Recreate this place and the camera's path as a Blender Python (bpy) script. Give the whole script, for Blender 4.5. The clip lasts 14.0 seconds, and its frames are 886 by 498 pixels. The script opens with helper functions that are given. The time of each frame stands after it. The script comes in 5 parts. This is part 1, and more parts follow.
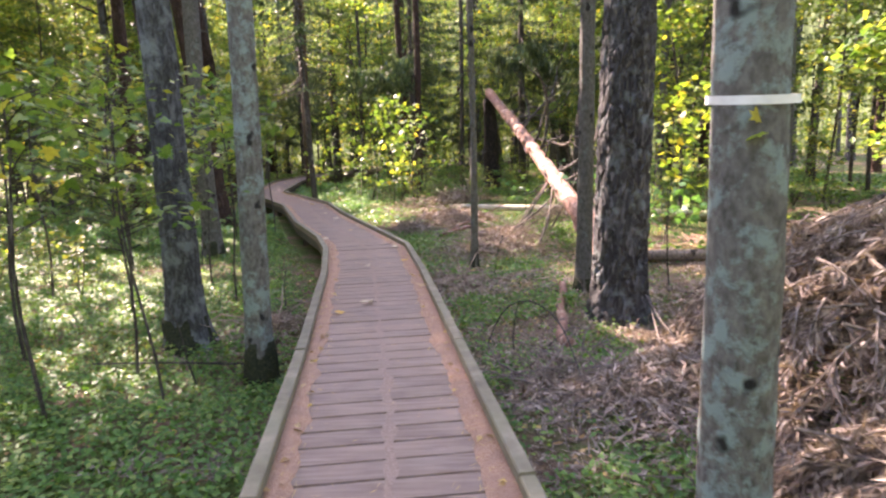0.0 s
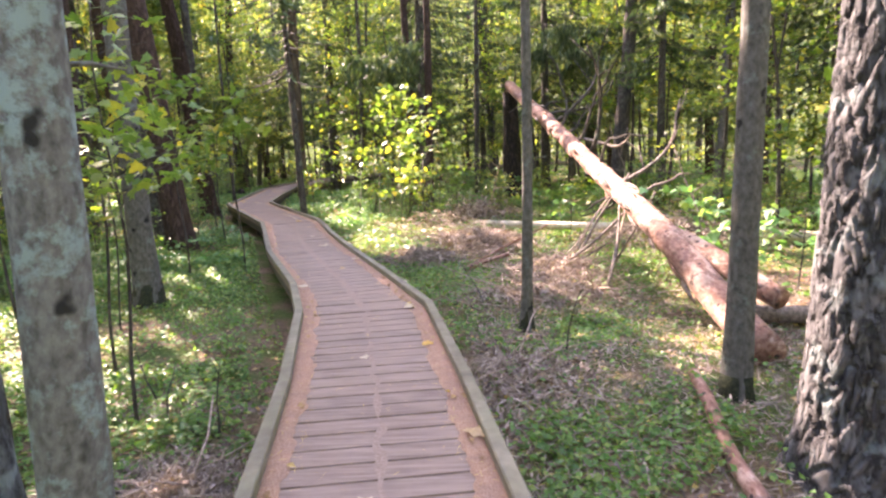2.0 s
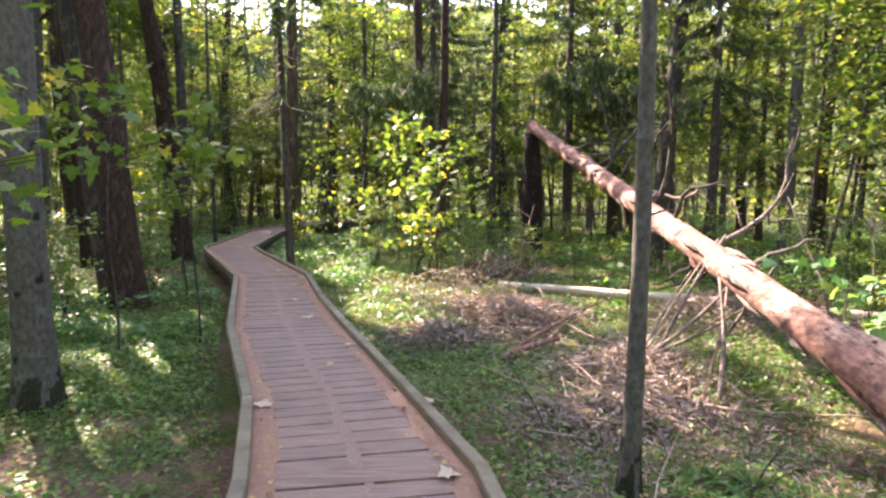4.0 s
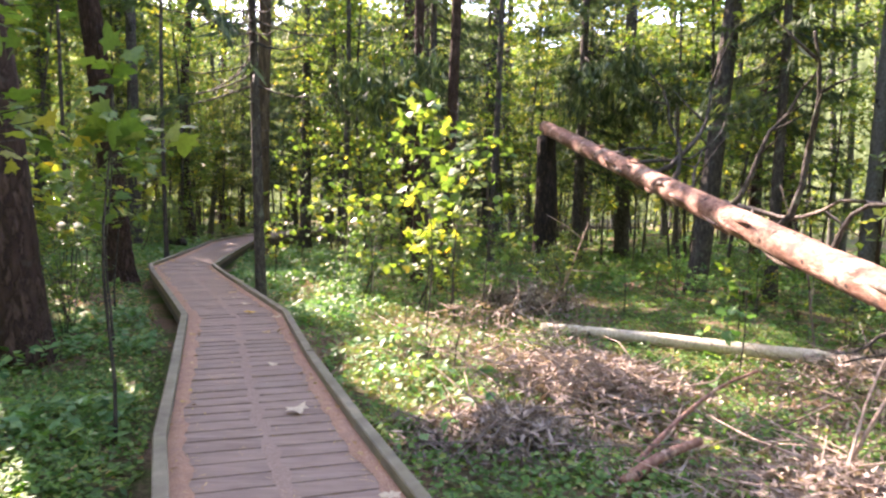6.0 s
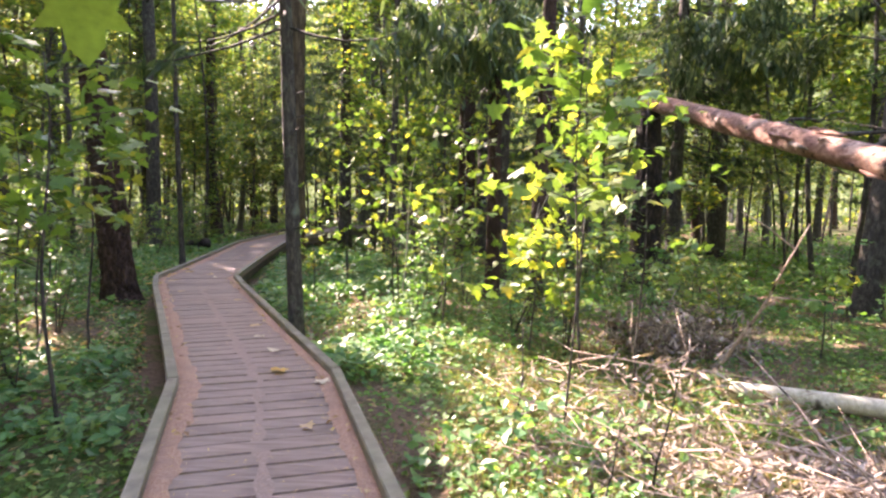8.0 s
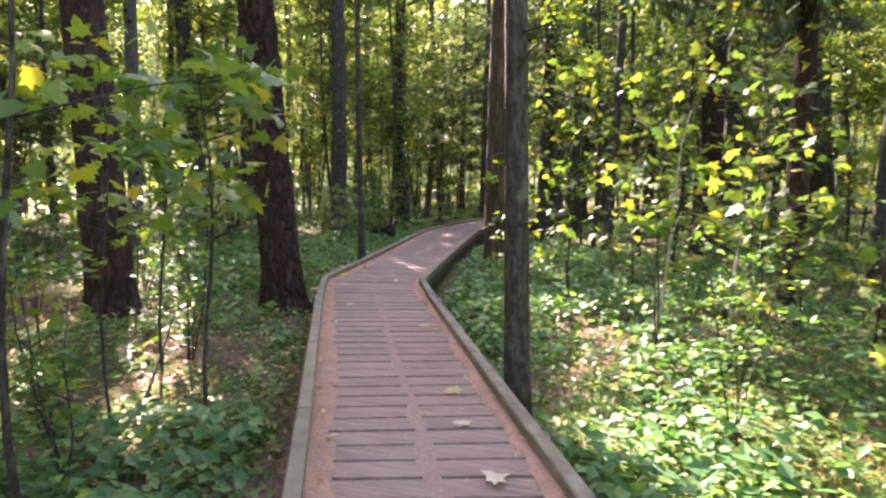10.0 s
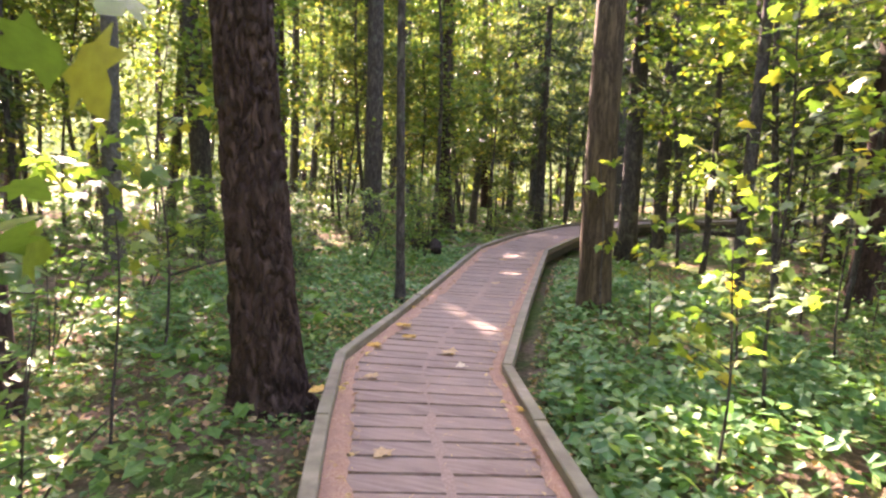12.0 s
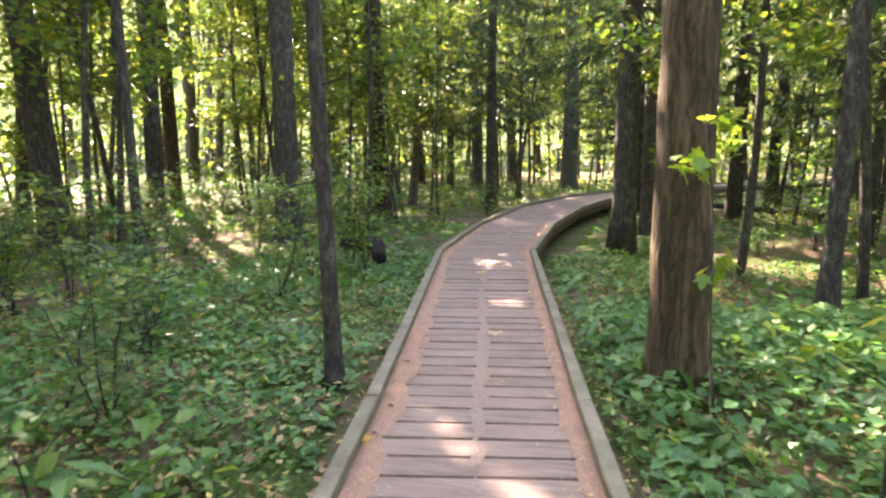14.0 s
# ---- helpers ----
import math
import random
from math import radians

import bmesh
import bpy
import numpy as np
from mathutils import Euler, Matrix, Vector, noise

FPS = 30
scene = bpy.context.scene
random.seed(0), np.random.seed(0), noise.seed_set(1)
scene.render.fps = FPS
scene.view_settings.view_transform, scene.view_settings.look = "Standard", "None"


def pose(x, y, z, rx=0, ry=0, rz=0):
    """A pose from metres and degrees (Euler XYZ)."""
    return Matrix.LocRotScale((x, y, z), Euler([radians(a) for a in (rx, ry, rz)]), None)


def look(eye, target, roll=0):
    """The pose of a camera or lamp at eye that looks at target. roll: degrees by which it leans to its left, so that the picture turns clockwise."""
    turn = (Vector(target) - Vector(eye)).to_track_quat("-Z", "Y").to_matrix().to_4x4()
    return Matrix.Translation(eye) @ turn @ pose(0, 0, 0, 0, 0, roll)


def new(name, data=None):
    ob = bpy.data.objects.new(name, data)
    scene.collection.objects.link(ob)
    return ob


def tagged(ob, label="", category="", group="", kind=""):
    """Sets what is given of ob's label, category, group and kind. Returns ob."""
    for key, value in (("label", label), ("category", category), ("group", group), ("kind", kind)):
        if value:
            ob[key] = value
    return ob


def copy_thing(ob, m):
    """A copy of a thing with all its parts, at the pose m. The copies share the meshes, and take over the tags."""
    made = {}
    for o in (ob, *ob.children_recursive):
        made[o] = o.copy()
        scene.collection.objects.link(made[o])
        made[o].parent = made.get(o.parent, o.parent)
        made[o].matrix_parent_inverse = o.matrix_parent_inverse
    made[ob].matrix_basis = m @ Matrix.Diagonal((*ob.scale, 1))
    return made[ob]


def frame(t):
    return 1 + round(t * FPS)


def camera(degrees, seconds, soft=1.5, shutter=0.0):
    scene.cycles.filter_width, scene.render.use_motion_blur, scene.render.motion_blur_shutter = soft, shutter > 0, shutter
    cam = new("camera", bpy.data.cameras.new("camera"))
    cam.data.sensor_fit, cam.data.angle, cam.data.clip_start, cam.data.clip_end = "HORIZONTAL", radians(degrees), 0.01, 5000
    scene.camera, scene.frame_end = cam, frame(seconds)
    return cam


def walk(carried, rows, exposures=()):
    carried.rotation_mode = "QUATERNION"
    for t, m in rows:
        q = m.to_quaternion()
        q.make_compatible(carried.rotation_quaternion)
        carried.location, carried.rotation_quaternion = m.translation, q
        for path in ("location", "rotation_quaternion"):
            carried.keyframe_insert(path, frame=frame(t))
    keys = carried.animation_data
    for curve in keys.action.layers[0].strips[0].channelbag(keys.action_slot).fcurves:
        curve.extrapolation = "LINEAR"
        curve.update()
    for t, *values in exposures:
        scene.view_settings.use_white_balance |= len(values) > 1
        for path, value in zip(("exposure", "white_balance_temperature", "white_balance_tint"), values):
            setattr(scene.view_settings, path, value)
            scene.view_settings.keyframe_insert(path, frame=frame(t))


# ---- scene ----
cam = camera(70.8, 14.0, soft=2.4, shutter=0.15)
PATH = [
    (0, (1.505, -2.975, 1.441), (1.53, -1.002, 1.112), -1.8),
    (0.5, (1.38, -2.05, 1.442), (1.405, -0.077, 1.115), -1.8),
    (1, (1.308, -1.18, 1.452), (1.329, 0.793, 1.125), -2.2),
    (1.5, (1.246, -0.383, 1.436), (1.267, 1.591, 1.112), -2.0),
    (2, (1.204, 0.374, 1.443), (1.222, 2.348, 1.121), -2.0),
    (2.5, (1.176, 1.047, 1.423), (1.187, 3.02, 1.094), -2.1),
    (3, (1.093, 1.699, 1.44), (1.107, 3.671, 1.109), -2.2),
    (3.5, (0.959, 2.318, 1.442), (0.969, 4.292, 1.121), -1.7),
    (4, (0.854, 2.932, 1.412), (0.889, 4.923, 1.232), 0.3),
    (6.5, (-0.086, 6.444, 1.416), (0.064, 8.433, 1.268), 1.4),
    (7, (-0.256, 7.191, 1.395), (-0.184, 9.182, 1.215), 1.0),
    (9.3, (-1.016, 10.475, 1.333), (-0.996, 12.469, 1.179), 1.4),
    (9.5, (-1.117, 10.731, 1.313), (-1.246, 12.718, 1.129), 1.4),
    (10, (-1.44, 11.511, 1.275), (-1.957, 13.429, 1.047), 1.1),
    (10.5, (-1.764, 12.218, 1.242), (-2.379, 14.106, 1.005), 1.0),
    (11, (-2.118, 13.014, 1.281), (-2.738, 14.9, 1.042), 1.5),
    (11.5, (-2.442, 13.767, 1.277), (-3.062, 15.654, 1.044), 1.6),
    (12, (-2.756, 14.49, 1.348), (-3.374, 16.377, 1.109), 2.2),
    (12.5, (-3.117, 15.235, 1.337), (-3.73, 17.124, 1.1), 2.0),
    (13, (-3.439, 15.944, 1.373), (-4.031, 17.839, 1.127), 1.5),
    (13.5, (-3.742, 16.665, 1.404), (-4.172, 18.591, 1.078), 1.0),
    (14, (-3.997, 17.561, 1.393), (-4.393, 19.494, 1.066), -0.1),
]
walk(cam, [(t, look(eye, target, roll)) for t, eye, target, roll in PATH], exposures=[(0,3.35,7500,36),(1.5,3.8,7600,36),(3,3.65,7600,38),(4,3.35,7400,34),(6.5,3.55,7300,33),(7.2,3.65,7300,34),(9.5,3.6,7100,36),(10.5,3.95,7400,40),(12.5,4.25,7800,40),(14,4.45,7700,28)])

# ---- world, sun, exposure ----
SUN_EL = 38.0
SUN_DIR = Vector((-0.63, 0.77, 0)).normalized() * math.cos(radians(SUN_EL)) + Vector((0, 0, math.sin(radians(SUN_EL))))
world = bpy.data.worlds.new("sky")
scene.world = world
world.use_nodes = True
wn = world.node_tree
sky = wn.nodes.new("ShaderNodeTexSky")
sky.sky_type = "NISHITA"
sky.sun_disc = False
sky.sun_elevation = radians(SUN_EL)
sky.sun_rotation = math.atan2(SUN_DIR.x, SUN_DIR.y)
wn.nodes["Background"].inputs["Strength"].default_value = 0.15
wn.links.new(sky.outputs[0], wn.nodes["Background"].inputs["Color"])
sun = new("sun", bpy.data.lights.new("sun", "SUN"))
sun.data.energy = 3.7
sun.data.angle = radians(0.53)
sun.data.color = (1.0, 0.94, 0.84)
sun.matrix_world = look(SUN_DIR * 60, (0, 0, 0))

# ---- materials ----


class Nodes:
    """Short hand for a material's node tree."""

    def __init__(self, name):
        self.mat = bpy.data.materials.new(name)
        self.mat.use_nodes = True
        self.tree = self.mat.node_tree
        self.bsdf = self.tree.nodes["Principled BSDF"]
        self.out = self.tree.nodes["Material Output"]
        self.coord = self.add("ShaderNodeTexCoord").outputs["Object"]

    def add(self, kind):
        return self.tree.nodes.new(kind)

    def link(self, a, b):
        self.tree.links.new(a, b)

    def mapped(self, sx, sy, sz):
        m = self.add("ShaderNodeMapping")
        m.inputs["Scale"].default_value = (sx, sy, sz)
        self.link(self.coord, m.inputs["Vector"])
        return m.outputs[0]

    def noise(self, scale, detail=4.0, vec=None, rough=0.6):
        n = self.add("ShaderNodeTexNoise")
        n.inputs["Scale"].default_value = scale
        n.inputs["Detail"].default_value = detail
        n.inputs["Roughness"].default_value = rough
        self.link(vec or self.coord, n.inputs["Vector"])
        return n.outputs["Fac"]

    def cells(self, scale, vec=None, feature="DISTANCE_TO_EDGE"):
        v = self.add("ShaderNodeTexVoronoi")
        v.feature = feature
        v.inputs["Scale"].default_value = scale
        self.link(vec or self.coord, v.inputs["Vector"])
        return v.outputs["Distance"]

    def ramp(self, fac, *stops):
        r = self.add("ShaderNodeValToRGB")
        el = r.color_ramp.elements
        while len(el) < len(stops):
            el.new(0.5)
        for e, (p, c) in zip(el, stops):
            e.position = p
            e.color = (*c, 1) if len(c) == 3 else c
        self.link(fac, r.inputs[0])
        return r.outputs[0]

    def mix(self, fac, a, b, mode="MIX"):
        m = self.add("ShaderNodeMix")
        m.data_type, m.blend_type = "RGBA", mode
        if isinstance(fac, (int, float)):
            m.inputs[0].default_value = fac
        else:
            self.link(fac, m.inputs[0])
        for s, v in ((m.inputs[6], a), (m.inputs[7], b)):
            if isinstance(v, tuple):
                s.default_value = (*v, 1)
            else:
                self.link(v, s)
        return m.outputs[2]

    def bump(self, height, strength, distance):
        b = self.add("ShaderNodeBump")
        b.inputs["Strength"].default_value = strength
        b.inputs["Distance"].default_value = distance
        self.link(height, b.inputs["Height"])
        self.link(b.outputs[0], self.bsdf.inputs["Normal"])

    def done(self, colour, rough=0.9, spec=0.3):
        self.link(colour, self.bsdf.inputs["Base Color"])
        self.bsdf.inputs["Roughness"].default_value = rough
        self.bsdf.inputs["Specular IOR Level"].default_value = spec
        return self.mat


def bark(name, dark, mid, light, patch, patch_at, cell=9.0, stretch=0.28, depth=0.02):
    n = Nodes(name)
    warp = n.add("ShaderNodeTexNoise")
    warp.inputs["Scale"].default_value = 7.0
    n.link(n.coord, warp.inputs["Vector"])
    n.coord = n.mix(0.05, n.coord, warp.outputs["Color"], "ADD")
    wob = n.mapped(1, 1, stretch)
    crack = n.noise(cell, 5, wob, 0.62)
    furrow = n.ramp(crack, (0.4, (1, 1, 1)), (0.475, (0.55, 0.55, 0.55)), (0.5, (0, 0, 0)), (0.525, (0.55, 0.55, 0.55)), (0.6, (1, 1, 1)))
    grain = n.noise(22, 6, wob)
    base = n.ramp(grain, (0.3, dark), (0.5, mid), (0.72, light))
    base = n.mix(furrow, tuple(c * 0.75 for c in dark), base)
    spots = n.ramp(n.noise(5.5, 5), (patch_at, (0, 0, 0)), (patch_at + 0.12, (1, 1, 1)))
    base = n.mix(spots, base, patch)
    hgt = n.mix(0.35, furrow, grain)
    n.bump(hgt, 0.9, depth)
    return n.done(base, 0.92, 0.2)


def smooth_bark(name, dark, mid, light, patch, patch_at):
    n = Nodes(name)
    fine = n.noise(30, 6, n.mapped(1, 1, 0.6))
    base = n.ramp(fine, (0.3, dark), (0.5, mid), (0.7, light))
    lich = n.ramp(n.noise(7, 6, None, 0.7), (patch_at, (0, 0, 0)), (patch_at + 0.1, (1, 1, 1)))
    base = n.mix(lich, base, patch)
    scar = n.ramp(n.mix(0.5, n.cells(4.2, n.mapped(1, 1, 0.9), "F1"), n.noise(6, 2)), (0.3, (1, 1, 1)), (0.34, (0, 0, 0)))
    base = n.mix(scar, base, tuple(c * 0.3 for c in dark))
    n.bump(n.mix(0.5, fine, lich), 0.6, 0.008)
    return n.done(base, 0.9, 0.25)


def leaf(name, *stops, through_amount=0.45, rough=0.5):
    n = Nodes(name)
    geo = n.add("ShaderNodeNewGeometry")
    col = n.ramp(geo.outputs["Random Per Island"], *stops)
    vein = n.noise(35, 2)
    col = n.mix(0.35, col, n.ramp(vein, (0.3, (0.25, 0.25, 0.25)), (0.7, (1, 1, 1))), "MULTIPLY")
    n.link(col, n.bsdf.inputs["Base Color"])
    n.bsdf.inputs["Roughness"].default_value = rough
    n.bsdf.inputs["Specular IOR Level"].default_value = 0.5
    tr = n.add("ShaderNodeBsdfTranslucent")
    warm = n.mix(1.0, col, (1.4, 1.3, 0.66), "MULTIPLY")
    n.link(warm, tr.inputs["Color"])
    m = n.add("ShaderNodeMixShader")
    m.inputs[0].default_value = through_amount
    n.link(n.bsdf.outputs[0], m.inputs[1])
    n.link(tr.outputs[0], m.inputs[2])
    n.link(m.outputs[0], n.out.inputs["Surface"])
    return n.mat


def wood(name, dark, mid, light, moss=None, along=(2, 40, 40)):
    n = Nodes(name)
    info = n.add("ShaderNodeObjectInfo").outputs["Random"]
    shift = n.ramp(info, (0.0, (0, 0, 0)), (1.0, (1, 0.7, 0.4)))
    far_shift = n.add("ShaderNodeVectorMath")
    far_shift.operation = "MULTIPLY_ADD"
    n.link(shift, far_shift.inputs[0])
    far_shift.inputs[1].default_value = (37, 29, 17)
    n.link(n.coord, far_shift.inputs[2])
    n.coord = far_shift.outputs[0]
    grain = n.noise(1.0, 6, n.mapped(*along))
    base = n.ramp(grain, (0.3, dark), (0.5, mid), (0.72, light))
    tone = n.ramp(info, (0.0, (0.9, 0.9, 0.91)), (1.0, (1.05, 1.03, 1.02)))
    base = n.mix(1.0, base, tone, "MULTIPLY")
    stain = n.ramp(n.noise(3.2, 6), (0.42, (0, 0, 0)), (0.62, (1, 1, 1)))
    base = n.mix(n.mix(0.55, (0, 0, 0), stain), base, moss or dark)
    n.bump(grain, 0.5, 0.004)
    return n.done(base, 0.82, 0.35)


PINE = bark("pine_bark", (0.036, 0.034, 0.034), (0.085, 0.083, 0.083), (0.155, 0.153, 0.152), (0.13, 0.15, 0.148), 0.54, cell=11, stretch=0.3)
REDPINE = bark("red_pine_bark", (0.02902, 0.01739, 0.01357), (0.06287, 0.03775, 0.02902), (0.1014, 0.06529, 0.05078), (0.05803, 0.04836, 0.04111), 0.62, cell=11, stretch=0.3)
DARK = bark("dark_bark", (0.03696, 0.03256, 0.02816), (0.07744, 0.06776, 0.05808), (0.132, 0.117, 0.1012), (0.11, 0.1232, 0.0924), 0.56, cell=16, depth=0.01)
BLUEPINE = bark("grey_blue_bark", (0.035, 0.036, 0.036), (0.082, 0.088, 0.089), (0.145, 0.156, 0.158), (0.15, 0.175, 0.17), 0.52, cell=13, stretch=0.3, depth=0.014)
LICHEN = smooth_bark("lichen_bark", (0.055, 0.053, 0.046), (0.11, 0.108, 0.096), (0.165, 0.165, 0.147), (0.18, 0.24, 0.222), 0.49)
GREYBARK = smooth_bark("grey_bark", (0.045, 0.0435, 0.0375), (0.0863, 0.0825, 0.0713), (0.128, 0.124, 0.109), (0.12, 0.143, 0.124), 0.56)
PEELED = bark("peeled_trunk", (0.042, 0.03, 0.018), (0.097, 0.069, 0.041), (0.165, 0.122, 0.076), (0.055, 0.037, 0.026), 0.58, cell=9, stretch=0.12, depth=0.008)


def fallen_bark():
    n = Nodes("fallen_pine_bark")
    fine = n.noise(24, 6, n.mapped(1, 0.5, 1))
    base = n.ramp(fine, (0.3, (0.11, 0.052, 0.038)), (0.5, (0.22, 0.115, 0.084)), (0.7, (0.33, 0.2, 0.155)))
    peel = n.ramp(n.noise(3.6, 6, n.mapped(1, 0.45, 1), 0.72), (0.53, (0, 0, 0)), (0.6, (1, 1, 1)))
    base = n.mix(peel, base, n.ramp(fine, (0.3, (0.3, 0.185, 0.14)), (0.7, (0.48, 0.34, 0.27))))
    grime = n.ramp(n.noise(6, 5), (0.56, (0, 0, 0)), (0.66, (1, 1, 1)))
    base = n.mix(grime, base, (0.09, 0.06, 0.05))
    knot = n.ramp(n.cells(7, None, "F1"), (0.12, (1, 1, 1)), (0.19, (0, 0, 0)))
    base = n.mix(knot, base, (0.035, 0.025, 0.022))
    n.bump(n.mix(0.6, fine, peel), 0.8, 0.012)
    return n.done(base, 0.85, 0.25)


FALLEN = fallen_bark()
PALELOG = smooth_bark("pale_log", (0.3, 0.26, 0.19), (0.45, 0.4, 0.3), (0.58, 0.53, 0.42), (0.26, 0.26, 0.18), 0.58)
DEADWOOD = smooth_bark("dead_branch_bark", (0.07, 0.055, 0.045), (0.15, 0.12, 0.1), (0.26, 0.21, 0.18), (0.2, 0.2, 0.17), 0.6)
CHAR = bark("charred_snag_bark", (0.0144, 0.0112, 0.0096), (0.032, 0.024, 0.02), (0.068, 0.048, 0.04), (0.096, 0.064, 0.048), 0.66, cell=10)
SPLINTER = wood("splintered_wood", (0.12, 0.08, 0.05), (0.25, 0.17, 0.1), (0.4, 0.28, 0.17), along=(40, 40, 2))
BRUSH = smooth_bark("dry_twigs", (0.16, 0.11, 0.085), (0.32, 0.24, 0.19), (0.5, 0.4, 0.32), (0.22, 0.14, 0.11), 0.6)
BRACKEN = leaf("dead_brown_foliage", (0.0, (0.11, 0.08, 0.066)), (0.4, (0.225, 0.17, 0.143)), (0.75, (0.35, 0.277, 0.235)), (1.0, (0.5, 0.41, 0.345)), through_amount=0.15, rough=0.8)
GREEN = leaf("ground_plants", (0.0, (0.045, 0.13, 0.03)), (0.45, (0.085, 0.22, 0.045)), (0.8, (0.14, 0.29, 0.06)), (1.0, (0.26, 0.34, 0.09)))
HERB = leaf("broad_herb_leaves", (0.0, (0.055, 0.17, 0.055)), (0.6, (0.1, 0.26, 0.08)), (1.0, (0.22, 0.36, 0.12)))
GRASS = leaf("grass_blades", (0.0, (0.07, 0.11, 0.03)), (0.5, (0.14, 0.17, 0.055)), (0.8, (0.24, 0.22, 0.09)), (1.0, (0.36, 0.28, 0.15)))
MAPLE = leaf("maple_leaves", (0.0, (0.07, 0.16, 0.035)), (0.5, (0.125, 0.23, 0.045)), (0.85, (0.22, 0.3, 0.055)), (1.0, (0.4, 0.36, 0.055)), through_amount=0.48)
YELLOW = leaf("yellow_maple_leaves", (0.0, (0.13, 0.26, 0.04)), (0.5, (0.23, 0.35, 0.05)), (0.85, (0.37, 0.41, 0.055)), (1.0, (0.55, 0.45, 0.055)), through_amount=0.5)
CANOPY = leaf("canopy_leaves", (0.0, (0.055, 0.105, 0.03)), (0.5, (0.11, 0.18, 0.05)), (0.85, (0.2, 0.25, 0.065)), (1.0, (0.34, 0.32, 0.08)), through_amount=0.5)
NEEDLES = leaf("spruce_needles", (0.0, (0.03, 0.062, 0.03)), (0.6, (0.066, 0.118, 0.052)), (1.0, (0.14, 0.185, 0.085)), through_amount=0.28, rough=0.7)
FALLEN_LEAF = leaf("fallen_leaves", (0.0, (0.22, 0.12, 0.06)), (0.4, (0.38, 0.23, 0.1)), (0.7, (0.5, 0.36, 0.2)), (1.0, (0.6, 0.42, 0.1)), through_amount=0.2, rough=0.7)
PALE_LEAF = leaf("pale_dry_leaves", (0.0, (0.42, 0.33, 0.22)), (1.0, (0.62, 0.53, 0.4)), through_amount=0.15, rough=0.7)
ORANGE_LEAF = leaf("orange_leaves", (0.0, (0.5, 0.26, 0.04)), (1.0, (0.6, 0.38, 0.06)), through_amount=0.25, rough=0.6)
PLANK = wood("deck_plank", (0.135, 0.0873, 0.0666), (0.2025, 0.1422, 0.1134), (0.2835, 0.2142, 0.1755), moss=(0.2475, 0.1755, 0.1368), along=(3, 42, 12))
KERB = wood("kerb_timber", (0.1, 0.086, 0.058), (0.17, 0.148, 0.102), (0.25, 0.222, 0.16), moss=(0.15, 0.145, 0.085), along=(6, 6, 30))
JOIST = wood("joist_timber", (0.04, 0.035, 0.025), (0.08, 0.07, 0.05), (0.13, 0.115, 0.085))


def litter_mat():
    n = Nodes("needle_litter")
    a = n.noise(120, 4, n.mapped(1, 1, 1), 0.75)
    b = n.noise(9, 5)
    base = n.ramp(a, (0.3, (0.17, 0.085, 0.05)), (0.5, (0.36, 0.21, 0.14)), (0.7, (0.52, 0.35, 0.26)))
    base = n.mix(n.ramp(b, (0.4, (0, 0, 0)), (0.6, (1, 1, 1))), base, n.mix(0.4, base, (0.2, 0.13, 0.11)))
    n.bump(a, 0.8, 0.01)
    return n.done(base, 0.95, 0.15)


def dust_mat():
    n = Nodes("trodden_dust")
    a = n.noise(70, 5, None, 0.7)
    base = n.ramp(a, (0.3, (0.17, 0.115, 0.09)), (0.5, (0.24, 0.17, 0.136)), (0.7, (0.32, 0.24, 0.197)))
    n.bump(a, 0.5, 0.006)
    return n.done(base, 0.95, 0.15)


def soil_mat():
    n = Nodes("forest_floor")
    fine = n.noise(26, 6, None, 0.75)
    mid = n.noise(2.2, 5, None, 0.65)
    big = n.noise(0.45, 4)
    litter = n.ramp(fine, (0.28, (0.05, 0.034, 0.025)), (0.5, (0.15, 0.1, 0.07)), (0.72, (0.3, 0.215, 0.15)))
    moss = n.ramp(fine, (0.3, (0.02, 0.035, 0.012)), (0.5, (0.06, 0.095, 0.025)), (0.75, (0.14, 0.17, 0.055)))
    where = n.ramp(n.mix(0.45, mid, big), (0.44, (0, 0, 0)), (0.54, (1, 1, 1)))
    base = n.mix(where, litter, moss)
    n.bump(n.mix(0.5, fine, mid), 1.0, 0.05)
    return n.done(base, 0.97, 0.1)


LITTER, DUST, SOIL = litter_mat(), dust_mat(), soil_mat()
n_ = Nodes("dark_moss")
n_grain = n_.noise(45, 6, None, 0.75)
n_.bump(n_grain, 1.0, 0.015)
MOSS = n_.done(n_.ramp(n_grain, (0.3, (0.012, 0.013, 0.01)), (0.55, (0.035, 0.04, 0.024)), (0.75, (0.08, 0.09, 0.045))), 0.97, 0.1)
n_ = Nodes("white_tape")
TAPE = n_.done(n_.ramp(n_.noise(12), (0.3, (0.55, 0.56, 0.54)), (0.7, (0.78, 0.79, 0.77))), 0.5, 0.4)
# emission stands in for daylight on the leaves of the distant forest backdrop
n_ = Nodes("glowing_far_woods")
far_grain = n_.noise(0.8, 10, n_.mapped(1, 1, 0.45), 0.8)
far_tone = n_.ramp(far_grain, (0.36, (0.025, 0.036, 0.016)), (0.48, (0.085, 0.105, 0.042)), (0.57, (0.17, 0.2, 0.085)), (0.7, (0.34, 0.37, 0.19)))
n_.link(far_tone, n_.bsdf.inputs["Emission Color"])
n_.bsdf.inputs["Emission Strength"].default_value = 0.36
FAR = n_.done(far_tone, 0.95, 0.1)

# ---- mesh helpers ----
rng = np.random.default_rng(7)


